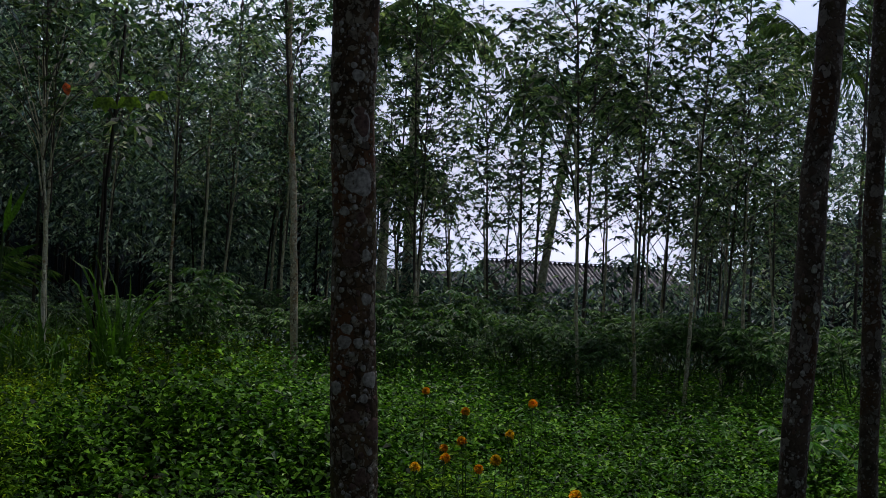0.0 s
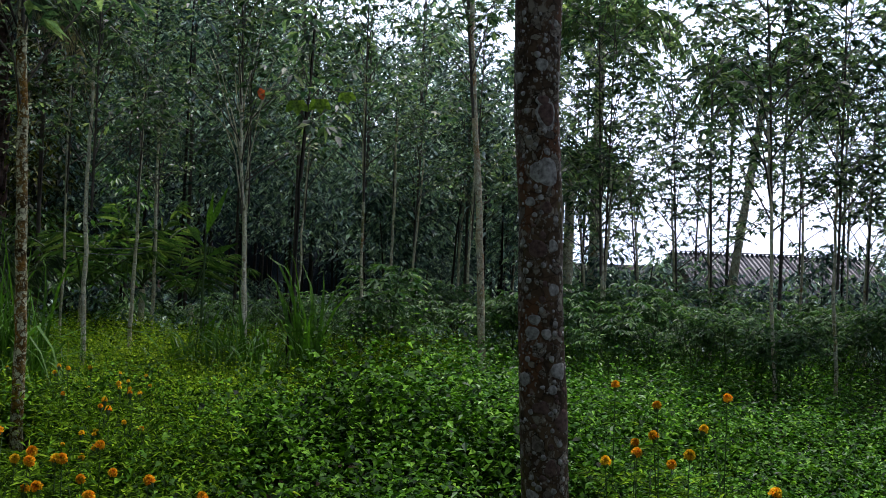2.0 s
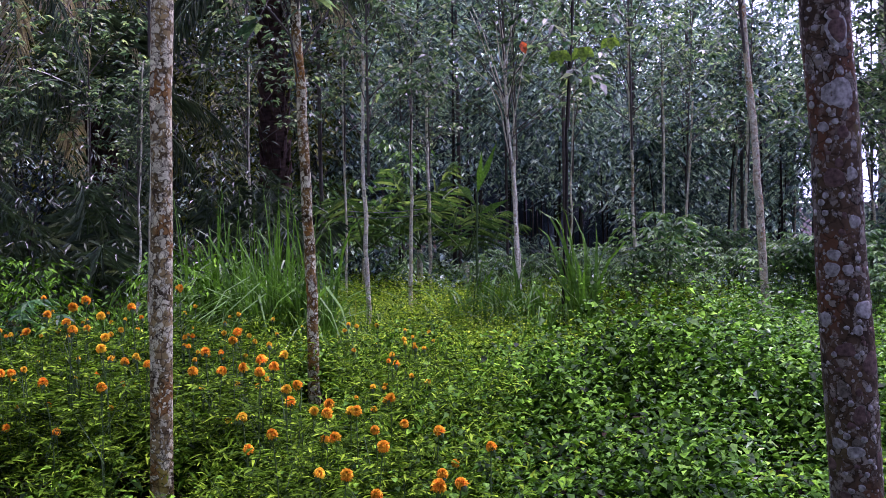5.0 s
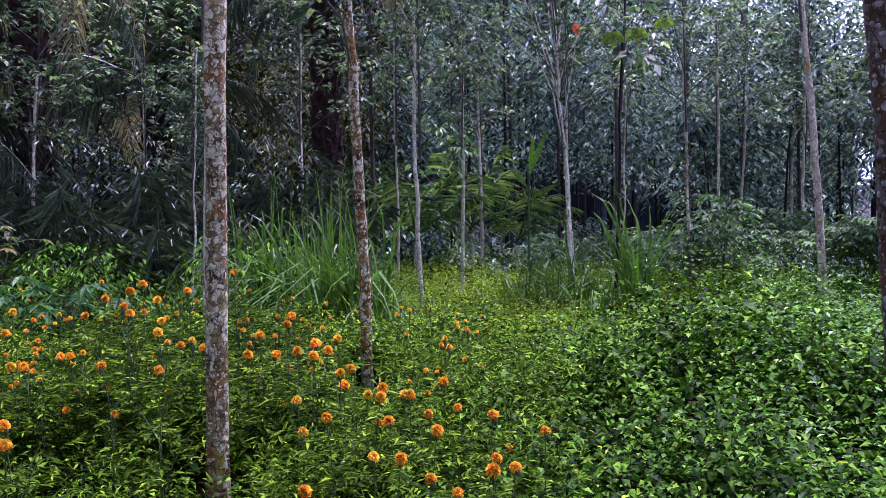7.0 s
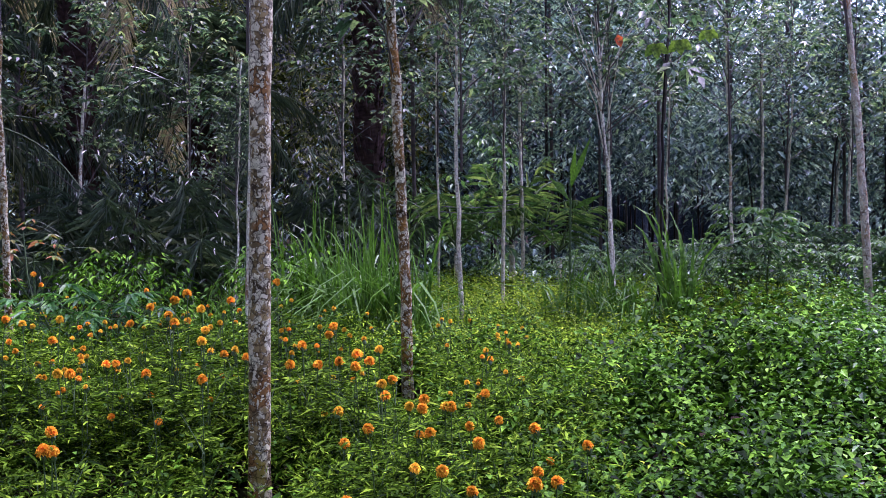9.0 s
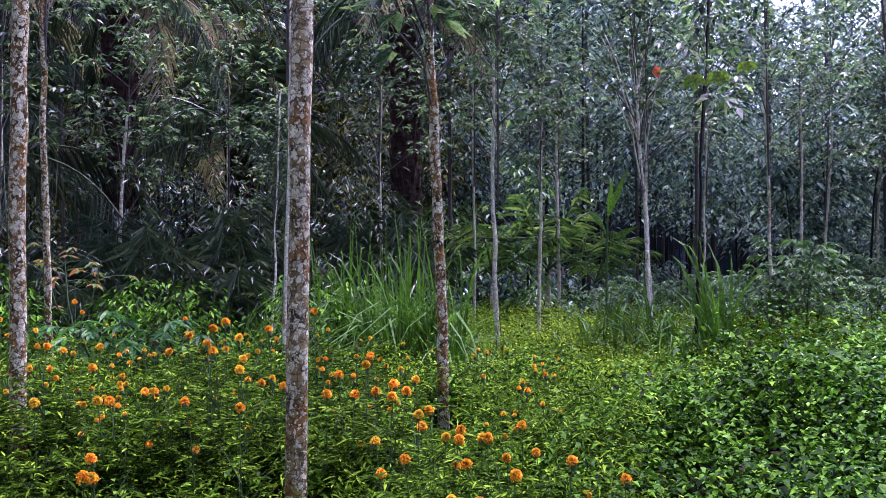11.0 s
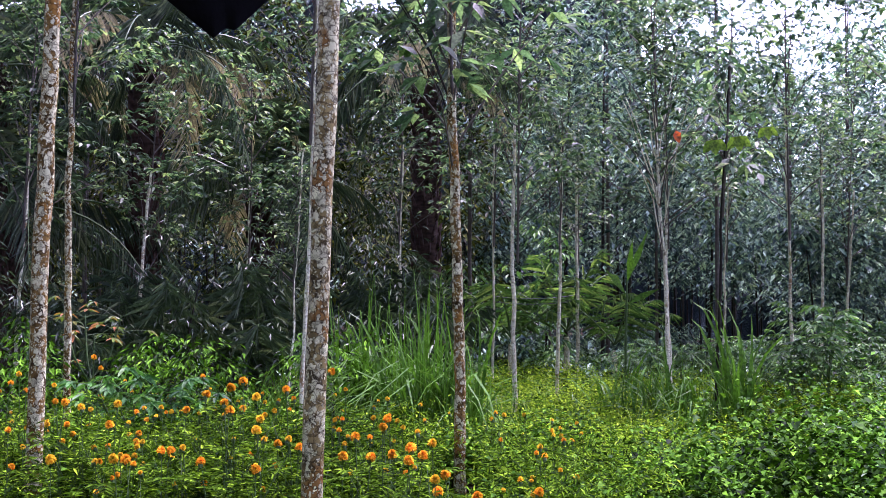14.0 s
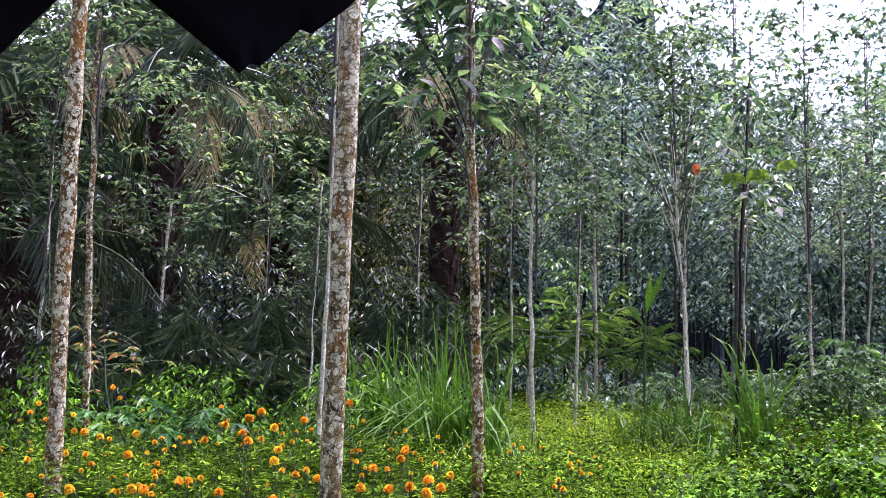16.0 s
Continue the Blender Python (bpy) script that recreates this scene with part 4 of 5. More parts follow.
def rear_screen_height(a, r):
    return 8.5 + 1.2 * np.sin(a * 9) + 0.8 * np.sin(a * 23 + r)


leaf_pads("undergrowth", 88, 3400, 17, (-56, 60), (16.5, 25), bush_height, (0.08, 0.16), 0.46, 0.34, "dark leafy bushes along the edge of the wood", "bushes")
leaf_pads("hedge_trees", 92, 1300, 14, (-38, -14), (24, 29.5), screen_height, (0.12, 0.24), 0.46, 0.42, "leafy bushes in front of the house", "bushes")
leaf_pads("leafy_bushes", 93, 170, 18, (7, 13), (17, 20.5), glade_height, (0.09, 0.18), 0.44, 0.36, "lit yellow-green bushes between the far trunks", "bushes", 0.3, CASSAVA)
leaf_pads("thicket", 90, 4200, 18, (-14, 12), (21, 30), thicket_height, (0.10, 0.19), 0.46, 0.50, "dark thicket deep in the wood, leaves tinted blue for haze", "bushes", 1.9)
leaf_pads("thicket", 96, 4800, 18, (10, 62), (19, 29), thicket_height, (0.10, 0.19), 0.46, 0.50, "green thicket deep in the left wood, leaves darkened as shade", "bushes", 0.4, WOODS_SHADED)
leaf_pads("shady_shrubs", 100, 420, 18, (13, 40), (9.3, 11.6), edge_height, (0.05, 0.09), 0.42, 0.22, "low dark green shrubs behind the flowers", "bushes", 0.15, COVER, -0.3)
leaf_pads("undergrowth", 99, 900, 16, (-15, 13), (23, 31), floor_height, (0.10, 0.18), 0.46, 0.40, "low dark bushes deep in the wood", "bushes", 0.0, None, -2)
leaf_pads("far_woods", 98, 1700, 16, (-10.5, 5), (31, 40), gap_height, (0.15, 0.30), 0.5, 0.85, "distant tree tops, leaves tinted blue for haze", "woods", 3.0)
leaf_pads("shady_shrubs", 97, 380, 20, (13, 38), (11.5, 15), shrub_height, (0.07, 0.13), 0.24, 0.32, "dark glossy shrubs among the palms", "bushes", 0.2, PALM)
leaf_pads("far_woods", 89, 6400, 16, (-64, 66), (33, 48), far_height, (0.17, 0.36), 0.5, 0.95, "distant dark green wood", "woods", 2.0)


# never in view: added to keep low sky light off the camera-facing sides
leaf_pads("far_woods", 95, 2600, 14, (70, 290), (13, 19), rear_screen_height, (0.26, 0.5), 0.5, 0.95, "unseen ring of leaves added behind the shelter to block sky light", "woods", 0.3, None, -2)


def wooded_rise():
    """The wood goes on behind: a closed, lumpy sheet of tree tops far back, deep shade in its colour."""
    g = rng_of(91)
    az = np.radians(np.linspace(-75, 75, 260))
    d = np.degrees(az)
    tall = 16.5 + 2.5 * np.sin(az * 17) + 1.5 * np.sin(az * 41)
    tall = np.where((d < 3) & (d >= -13), 9.6 + 1.4 * np.sin(az * 29), tall)
    tall = np.where((d <= -13) & (d > -47), np.where(d < -35.5, 7.5, np.where(d < -32, 5.2, 0.9)) + 0.5 * np.sin(az * 37), tall) + 0.8 * np.sin(az * 97) + g.normal(0, 0.35, len(az))
    rows = []
    for j, w in enumerate((0, 0.25, 0.5, 0.75, 0.9, 1.0, 1.0)):
        r = 49 + 2.5 * w + 10 * (j == 6) + g.normal(0, 0.5, len(az)) + 1.0 * np.sin(az * 60 + j)
        x, y = -r * np.sin(az), r * np.cos(az)
        rows.append(np.stack([x, y, ground_z(x, y) - 0.3 + np.maximum(0.5, tall) * w - 3 * (j == 6)], -1))
    v = np.array(rows).reshape(-1, 3)
    i, j = np.meshgrid(np.arange(6), np.arange(259), indexing="ij")
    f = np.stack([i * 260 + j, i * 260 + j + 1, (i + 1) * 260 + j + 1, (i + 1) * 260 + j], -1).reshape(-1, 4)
    tagged(new("backdrop", raw_mesh("backdrop", v, f, FARWOOD_SHADE, flat=False)), "dark sheet standing for the shaded depth of the far wood", "woods", kind="structure")


wooded_rise()

# ---- house beyond the garden ----
def build_house():
    x0, x1, yr, ye, zr, ze = 12.9, 19.9, 34.0, 31.0, 1.95, 0.45
    base = float(ground_z(15, 33.5))
    house = thing("house", 15.0, 33.8, base, "low village house with a grey corrugated zinc roof", "house")

    def box(name, lo, hi, mat, parent, label=""):
        bm = bmesh.new()
        bmesh.ops.create_cube(bm, size=1)
        c, s = [(a + b) / 2 for a, b in zip(lo, hi)], [b - a for a, b in zip(lo, hi)]
        for v in bm.verts:
            v.co = Vector((v.co.x * s[0] + c[0] - 15.0, v.co.y * s[1] + c[1] - 33.8, v.co.z * s[2] + c[2] - base))
        bmesh.ops.bevel(bm, geom=bm.edges[:], offset=0.012, segments=1, affect="EDGES")
        me = bpy.data.meshes.new(name)
        bm.to_mesh(me)
        bm.free()
        me.materials.append(mat)
        return part(name, me, parent, label)
    box("wall", (x0 + 0.5, 31.7, base - 0.2), (x1 - 0.5, 31.82, ze + 0.25), PLANK, house, "weathered plank wall")
    box("wall", (x0 + 0.5, 36.1, base - 0.2), (x1 - 0.5, 36.22, ze + 0.25), PLANK, house)
    box("wall", (x0 + 0.5, 31.83, base - 0.2), (x0 + 0.62, 36.09, ze + 0.7), PLANK, house)
    box("wall", (x1 - 0.62, 31.83, base - 0.2), (x1 - 0.5, 36.09, ze + 0.7), PLANK, house)
    wave = np.linspace(0, 1, 41)
    n = 9
    w = (x1 - x0) / n
    for side in (-1, 1):
        ridge, eave = np.array([0, yr - 33.8, zr - base]), np.array([0, (ye if side < 0 else 2 * yr - ye) - 33.8, ze - base])
        for i in range(n):
            xs = x0 - 15.0 + w * i + wave * (w + 0.06)
            bump = 0.035 * np.cos(wave * 2 * np.pi * 5)
            rows = []
            for lift in (0.0, -0.012):
                for p in (ridge, eave):
                    rows.append(np.stack([xs, np.full(41, p[1]), p[2] + bump + lift + 0.006 * (i % 2)], -1))
            v = np.concatenate(rows)
            k = np.arange(40)
            f = np.concatenate([np.stack([k, k + 1, k + 42, k + 41], -1), np.stack([k + 82, k + 123, k + 124, k + 83], -1),
                                np.stack([k + 41, k + 42, k + 124, k + 123], -1)])
            part("roof_sheet", raw_mesh("roof_sheet", v, f, TIN, flat=False), house, "corrugated zinc sheet" if i == 0 and side < 0 else "")
    box("ridge_cap", (x0 - 0.05, yr - 0.16, zr + 0.02), (x1 + 0.1, yr + 0.16, zr + 0.05), TIN, house)


build_house()


# ---- palms ----
def frond_mesh(seed, length, arch, leaflet, pairs, mat, hang=0.5, sag=1.0, wide=0.016, stray=0.22):
    """One palm frond along +x from the origin: an arching rib and hanging leaflets."""
    g = rng_of(seed)
    s = np.linspace(0, 1, 14)
    rise = radians(arch)
    pts = np.stack([length * (s - 0.12 * s ** 3) * math.cos(rise), 0.05 * np.sin(s * 3) * length,
                    length * (s * math.sin(rise) - sag * (0.55 + 0.35 * hang) * s ** 2.4 * 0.8)], -1)
    rib = tube_arrays(pts, np.linspace(0.02, 0.003, 14), 4)
    u = np.repeat(np.linspace(0.16, 0.99, pairs), 2)
    k = u * 13
    j = np.minimum(k.astype(int), 12)
    P = pts[j] * (1 - (k - j))[:, None] + pts[j + 1] * (k - j)[:, None]
    t = unit(pts[j + 1] - pts[j])
    sgn = np.tile([1.0, -1.0], pairs)
    D = t * 0.65 + np.stack([np.zeros_like(u), sgn, np.zeros_like(u)], -1) * 0.9 + np.array([0, 0, -hang]) + g.normal(0, stray, (len(u), 3))
    L = leaflet * (0.35 + 0.9 * np.sin(np.pi * np.clip(u * 0.9 + 0.08, 0, 1))) * g.uniform(0.85, 1.1, len(u))
    up = np.stack([t[:, 0] * 0 + 0.1, -0.3 * sgn, np.ones_like(u)], -1)
    lv = leaf_arrays(P, D, up, L, wide + 0.014 * L, 0.35, 0.3)
    v, f = join(rib, lv)
    idx = np.concatenate([np.zeros(len(rib[1]), int), np.ones(len(lv[1]), int)])
    return raw_mesh("frond", v, f, [STEM, mat], idx)


COCO_FRONDS = [frond_mesh(400 + i, 2.9, 52 - 14 * i, 0.55, 44, COCO, 0.5 + 0.15 * i, 1.0, 0.022) for i in range(4)]
OIL_FRONDS = [frond_mesh(410 + i, 2.8, 64 - 22 * i, 0.46, 50, PALM, 0.3 + 0.3 * i) for i in range(4)]
SALAK_FRONDS = [frond_mesh(420 + i, 2.7, 84 - 11 * i, 0.42, 36, PALM, 0.6, 0.6, 0.011, 0.42) for i in range(4)]
LIGHT_FRONDS = [frond_mesh(430 + i, 1.9, 70 - 12 * i, 0.36, 17, YOUNG, 0.25, 0.7, 0.022) for i in range(4)]
DRY_FRONDS = [frond_mesh(440, 2.6, 18, 0.5, 40, DRYPALM, 0.9)]


def palm(name, x, y, trunk_h, trunk_r, fronds, count, label, category, group, seed, lean=(0.0, 0.0), scale=1.0, dry=0):
    g = rng_of(seed)
    z = float(ground_z(x, y))
    ob = thing(name, x, y, z - 0.03, label, category, group)
    s = np.linspace(0, 1, 12)
    top = np.array([lean[0] * trunk_h, lean[1] * trunk_h, trunk_h])
    pts = np.stack([top[0] * s ** 1.2, top[1] * s ** 1.2, trunk_h * s - 0.1], -1)
    rad = trunk_r * (1.15 - 0.3 * s) * (1 + 0.06 * np.cos(np.arange(12) * 3.1))
    wood = [tube_arrays(pts, rad, 12)]
    if trunk_r > 0.15:
        for i in range(150):
            w, a = 0.06 + 0.9 * i / 150, i * 2.4
            c = top * w ** 1.1
            o = np.array([math.cos(a), math.sin(a), 0])
            wood.append(tube_arrays([c + o * trunk_r * 0.85, c + o * (trunk_r * 1.12) + (0, 0, 0.10), c + o * (trunk_r * 1.3) + (0, 0, g.uniform(0.16, 0.3))], [0.045, 0.035, 0.012], 5))
    part("trunk", raw_mesh("trunk", *join(*wood), PALMBARK if trunk_r > 0.15 else BARK_D, flat=False), ob)
    for i in range(count + dry):
        me = DRY_FRONDS[0] if i >= count else fronds[i * len(fronds) // count]
        o = part("frond", me, ob, "dry pale brown frond" if i >= count else "")
        o.matrix_basis = Matrix.Translation(tuple(top)) @ pose(0, 0, 0, g.uniform(-12, 12), g.uniform(-8, 8), i * 137.5 + g.uniform(-15, 15)) @ Matrix.Scale(scale * g.uniform(0.85, 1.1), 4)
    return ob


palm("coconut_palm", 14.6, 19.0, 7.5, 0.13, COCO_FRONDS, 13, "coconut palm with long feathery fronds above the garden", "palm", "coconut palms", 1)
palm("coconut_palm", 7.6, 25.2, 8.6, 0.13, COCO_FRONDS, 18, "tall coconut palm with a grey ringed trunk", "palm", "coconut palms", 2)
palm("coconut_palm", 10.2, 23.6, 7.0, 0.10, COCO_FRONDS, 16, "leaning coconut palm behind the rubber trees", "palm", "coconut palms", 3, lean=(0.11, -0.05))
palm("coconut_palm", 6.3, 22.8, 4.4, 0.12, COCO_FRONDS, 14, "short coconut palm with drooping fronds", "palm", "coconut palms", 4, scale=0.8)
LEFT_PALM = palm("oil_palm", -7.4, 13.4, 5.0, 0.20, OIL_FRONDS, 15, "oil palm with a dark fibrous trunk and hanging fronds", "palm", "oil palms", 5, dry=2)
palm("oil_palm", -4.05, 15.9, 5.2, 0.185, OIL_FRONDS, 15, "oil palm with a broad reddish brown trunk", "palm", "oil palms", 6, dry=2)
for turn, dip in ((-8, 14), (-40, 30)):
    withered = part("frond", DRY_FRONDS[0], LEFT_PALM, "dry pale frond hanging sideways")
    withered.matrix_basis = pose(0, 0, 4.95, 0, dip, turn) @ Matrix.Scale(0.9, 4)
palm("oil_palm", -9.7, 13.3, 4.8, 0.17, OIL_FRONDS, 16, "oil palm with drooping dark fronds at the wood edge", "palm", "oil palms", 7, dry=1)
palm("oil_palm", -8.7, 12.3, 2.7, 0.16, OIL_FRONDS, 14, "low oil palm with long dark hanging fronds", "palm", "oil palms", 17, scale=0.95)
palm("oil_palm", -6.2, 14.6, 3.1, 0.16, OIL_FRONDS, 14, "low oil palm half hidden by young trees", "palm", "oil palms", 18, scale=0.95, dry=1)
palm("salak_palm", -5.2, 11.6, 0.35, 0.09, SALAK_FRONDS, 12, "stemless dark salak palm with glossy arching fronds", "palm", "salak palms", 8)
palm("salak_palm", -6.3, 10.9, 0.3, 0.08, SALAK_FRONDS, 13, "stemless dark salak palm beside a brown palm trunk", "palm", "salak palms", 10, scale=0.85)
palm("salak_palm", -3.7, 13.6, 0.3, 0.09, SALAK_FRONDS, 13, "stemless dark salak palm with glossy arching fronds", "palm", "salak palms", 11)
palm("young_palm", -2.9, 16.9, 0.9, 0.05, LIGHT_FRONDS, 7, "young palm with bright yellow-green fronds", "palm", "young palms", 13)
palm("young_palm", -2.1, 17.6, 1.0, 0.05, LIGHT_FRONDS, 7, "young palm with bright yellow-green fronds", "palm", "young palms", 14, scale=1.1)
palm("young_palm", -1.3, 17.2, 0.8, 0.05, LIGHT_FRONDS, 7, "young palm with bright yellow-green fronds", "palm", "young palms", 15, scale=0.8)


# ---- cassava ----
def palmate_mesh(seed, height, leaves, leaf, mat, fingers=7):
    g = rng_of(seed)
    tubes, P, D, L = [], [], [], []
    stems = [np.array([(0, 0, -0.05), (0.03, 0.0, height * 0.4), (0.02, 0.05, height * 0.8)])]
    for k in range(3):
        a = k * 2.1 + g.uniform(-0.4, 0.4)
        stems.append(np.array([(0.03, 0.0, height * 0.42), (0.2 * math.cos(a), 0.2 * math.sin(a), height * 0.65), (0.32 * math.cos(a), 0.32 * math.sin(a), height * 0.95)]))
    for st in stems:
        tubes.append(tube_arrays(st, [0.014, 0.011, 0.006], 5))
    for i in range(leaves):
        st = stems[i % 4]
        u = 0.35 + 0.65 * g.random() ** 0.6
        p = st[1] * (1 - u) + st[2] * u
        a, e = g.uniform(0, 2 * np.pi), g.uniform(0.0, 0.7)
        pet = np.array([math.cos(a) * math.cos(e), math.sin(a) * math.cos(e), math.sin(e)]) * g.uniform(0.16, 0.34) * height ** 0.5
        q = p + pet
        tubes.append(tube_arrays([p, p + pet * 0.5 + (0, 0, 0.02), q], [0.004, 0.003, 0.002], 3))
        for da in np.linspace(-1.9, 1.9, fingers):
            P.append(q)
            D.append((math.cos(a + da), math.sin(a + da), g.uniform(-0.45, 0.05)))
            L.append(leaf * (1 - 0.10 * abs(da) ** 1.5) * g.uniform(0.85, 1.1))
    P, D, L = np.array(P), np.array(D), np.array(L)
    up = np.stack([g.normal(0, .15, len(P)), g.normal(0, .15, len(P)), np.ones(len(P))], -1)
    lv = leaf_arrays(P, D, up, L, L * 0.36, g.uniform(0.1, 0.4, len(P)), 0.14)
    return raw_mesh("stem", *join(*tubes), STEM, flat=False), raw_mesh("foliage", *lv, mat)


def cassava(x, y, meshes, label, group, turn=0.0, scale=1.0):
    ob = thing("cassava_plant", x, y, float(ground_z(x, y)), label, "shrub", group, turn, scale)
    part("stem", meshes[0], ob)
    part("foliage", meshes[1], ob)
    return ob


HEDGE = [palmate_mesh(500 + i, 1.45 + 0.15 * i, 62, 0.165, CASSAVA, 6) for i in range(3)]
COPPERY = palmate_mesh(511, 1.5, 22, 0.13, COPPER, 5)
BIGLEAF = palmate_mesh(510, 0.85, 16, 0.17, BROAD, 7)


def plant_hedge():
    g = rng_of(55)
    firsts = {}
    for az0, az1, r0, r1, count, sc in ((-36, -15, 11.2, 16.5, 60, 0.66), (-15, -3, 13.2, 17.0, 28, 0.62), (-42, -34, 11, 14, 10, 0.66), (-3, 4, 13.6, 16.5, 9, 0.55)):
        for i in range(count):
            az = radians(az0 + (az1 - az0) * (i + g.uniform(0.1, 0.9)) / count)
            r = g.uniform(r0, r1)
            x, y, k = -r * math.sin(az), r * math.cos(az), int(g.integers(0, 3))
            turn, s = g.uniform(0, 360), sc * g.uniform(0.75, 1.1)
            if k not in firsts:
                firsts[k] = cassava(x, y, HEDGE[k], "cassava shrub with drooping fingered leaves", "cassava hedge", turn, s)
            else:
                keep, firsts[k].scale = firsts[k].scale.copy(), (1, 1, 1)
                copy_thing(firsts[k], pose(x, y, float(ground_z(x, y)), 0, 0, turn) @ Matrix.Scale(s, 4))
                firsts[k].scale = keep


plant_hedge()
cassava(1.4, 12.9, HEDGE[1], "taller cassava shrub standing above the weeds", "cassava hedge", 40, 0.85)
cassava(1.0, 12.4, HEDGE[0], "cassava shrub with drooping fingered leaves", "cassava hedge", 90, 0.7)
cassava(-3.62, 6.40, BIGLEAF, "young cassava with broad bright green fingered leaves", "young cassava", 20, 0.80)
cassava(-3.35, 6.55, BIGLEAF, "young cassava with broad bright green fingered leaves", "young cassava", 130, 0.70)
cassava(-3.80, 6.65, BIGLEAF, "young cassava with broad bright green fingered leaves", "young cassava", 250, 0.62)
cassava(-5.78, 9.45, COPPERY, "upright shrub with yellow-green and reddish young leaves", "young cassava", 15, 0.9)
cassava(4.75, 5.9, BIGLEAF, "young broad-leaved shrub beside a rubber trunk", "young cassava", 200, 0.8)


# ---- tall grass ----
def blades_arrays(g, count, radius, height, lean, width):
    s = np.linspace(0, 1, 7)
    a0, rr = g.uniform(0, 2 * np.pi, count), radius * np.sqrt(g.random(count))
    a1 = a0 + g.normal(0, 0.9, count)
    h = height * g.uniform(0.55, 1.1, count)
    out = lean * g.uniform(0.08, 1.0, count) ** 1.3 * h * 1.15
    base = np.stack([rr * np.cos(a0), rr * np.sin(a0), np.full(count, -0.03)], -1)
    dirv = np.stack([np.cos(a1), np.sin(a1), np.zeros(count)], -1)
    mid = base[:, None] + dirv[:, None] * (out[:, None] * s[None] ** 2.7)[..., None]
    mid[..., 2] += h[:, None] * (s[None] - 0.62 * (out / h)[:, None] * s[None] ** 4)
    side = np.stack([-np.sin(a1), np.cos(a1), np.zeros(count)], -1)
    side = unit(side + 0.4 * g.normal(0, 1, side.shape) * [1, 1, 0])
    w = width * np.array([0.6, 0.95, 1.0, 0.9, 0.7, 0.4, 0.04])[None, :, None] * g.uniform(0.7, 1.2, count)[:, None, None]
    v = np.stack([mid - side[:, None] * w / 2, mid + side[:, None] * w / 2], 2).reshape(count, -1, 3)
    k = np.arange(6) * 2
    f = np.stack([k, k + 1, k + 3, k + 2], -1)
    f = (np.arange(count) * 14)[:, None, None] + f[None]
    return v.reshape(-1, 3), f.reshape(-1, 4)


BLADES = []
for k in range(16):
    bv, bf = blades_arrays(rng_of(660 + k), 1, 0.0, 1.0, (0.5, 0.8, 1.1, 1.4)[k % 4], 0.030)
    BLADES.append(raw_mesh("blade", bv, bf, GRASS))


def grass_clump(x, y, count, radius, height, lean, width, label, seed):
    """A clump of long blades, each a piece of its own."""
    g = rng_of(seed)
    ob = thing("grass_clump", x, y, float(ground_z(x, y)), label, "grass", "clumps of tall grass")
    for i in range(count):
        a, r = g.uniform(0, 360), radius * math.sqrt(g.random())
        h, w = height * g.uniform(0.6, 1.15), width / 0.026 * g.uniform(0.8, 1.25)
        o = part("blade", BLADES[int(g.integers(0, 16)) if lean > 0.3 else 4 * int(g.integers(0, 4))], ob)
        o.matrix_basis = pose(r * math.cos(radians(a)), r * math.sin(radians(a)), 0, g.uniform(-7, 7), g.uniform(-7, 7), g.uniform(0, 360)) @ Matrix.Diagonal(((0.45 + 0.5 * lean) * w, (0.45 + 0.5 * lean) * w, h, 1))
    return ob


grass_clump(-2.02, 8.35, 300, 0.30, 1.55, 0.62, 0.028, "big clump of long arching green grass blades", 601)
grass_clump(-3.0, 9.7, 260, 0.32, 1.65, 0.6, 0.028, "clump of tall bright green grass", 602)
grass_clump(-2.35, 8.75, 220, 0.26, 1.5, 0.6, 0.028, "dense clump of long green grass blades", 610)
grass_clump(-2.55, 9.6, 80, 0.25, 1.25, 0.7, 0.026, "clump of tall bright green grass", 603)
grass_clump(-1.75, 8.0, 60, 0.25, 0.95, 0.7, 0.014, "thin grass around a rubber trunk", 604)
grass_clump(0.33, 10.40, 80, 0.10, 1.85, 0.15, 0.060, "upright tuft of tall grass against a thin trunk", 605)
grass_clump(-0.02, 10.4, 70, 0.24, 1.15, 0.5, 0.022, "tuft of tall grass by a thin trunk", 606)
grass_clump(-0.75, 12.6, 100, 0.5, 1.2, 0.8, 0.028, "wide clump of green grass among far trunks", 607)
grass_clump(-0.30, 11.7, 150, 0.38, 1.25, 0.7, 0.030, "clump of green grass at the foot of a forked tree", 608)
grass_clump(-3.9, 9.3, 60, 0.25, 1.05, 0.7, 0.018, "loose grass tuft with bent blades", 609)


def tall_weeds():
    g = rng_of(650)
    sets = []
    for i in range(90):
        az, r = radians(g.uniform(-8, 26)), g.uniform(8.5, 15)
        x, y = -r * math.sin(az), r * math.cos(az)
        v, f = blades_arrays(g, 10, 0.15, g.uniform(0.5, 0.85), 0.8, 0.012)
        sets.append((v + [x, y, float(ground_z(x, y))], f))
    tagged(new("loose_grass", raw_mesh("loose_grass", *join(*sets), GRASS)), "thin loose grass between the weeds", "grass", kind="stuff")


tall_weeds()


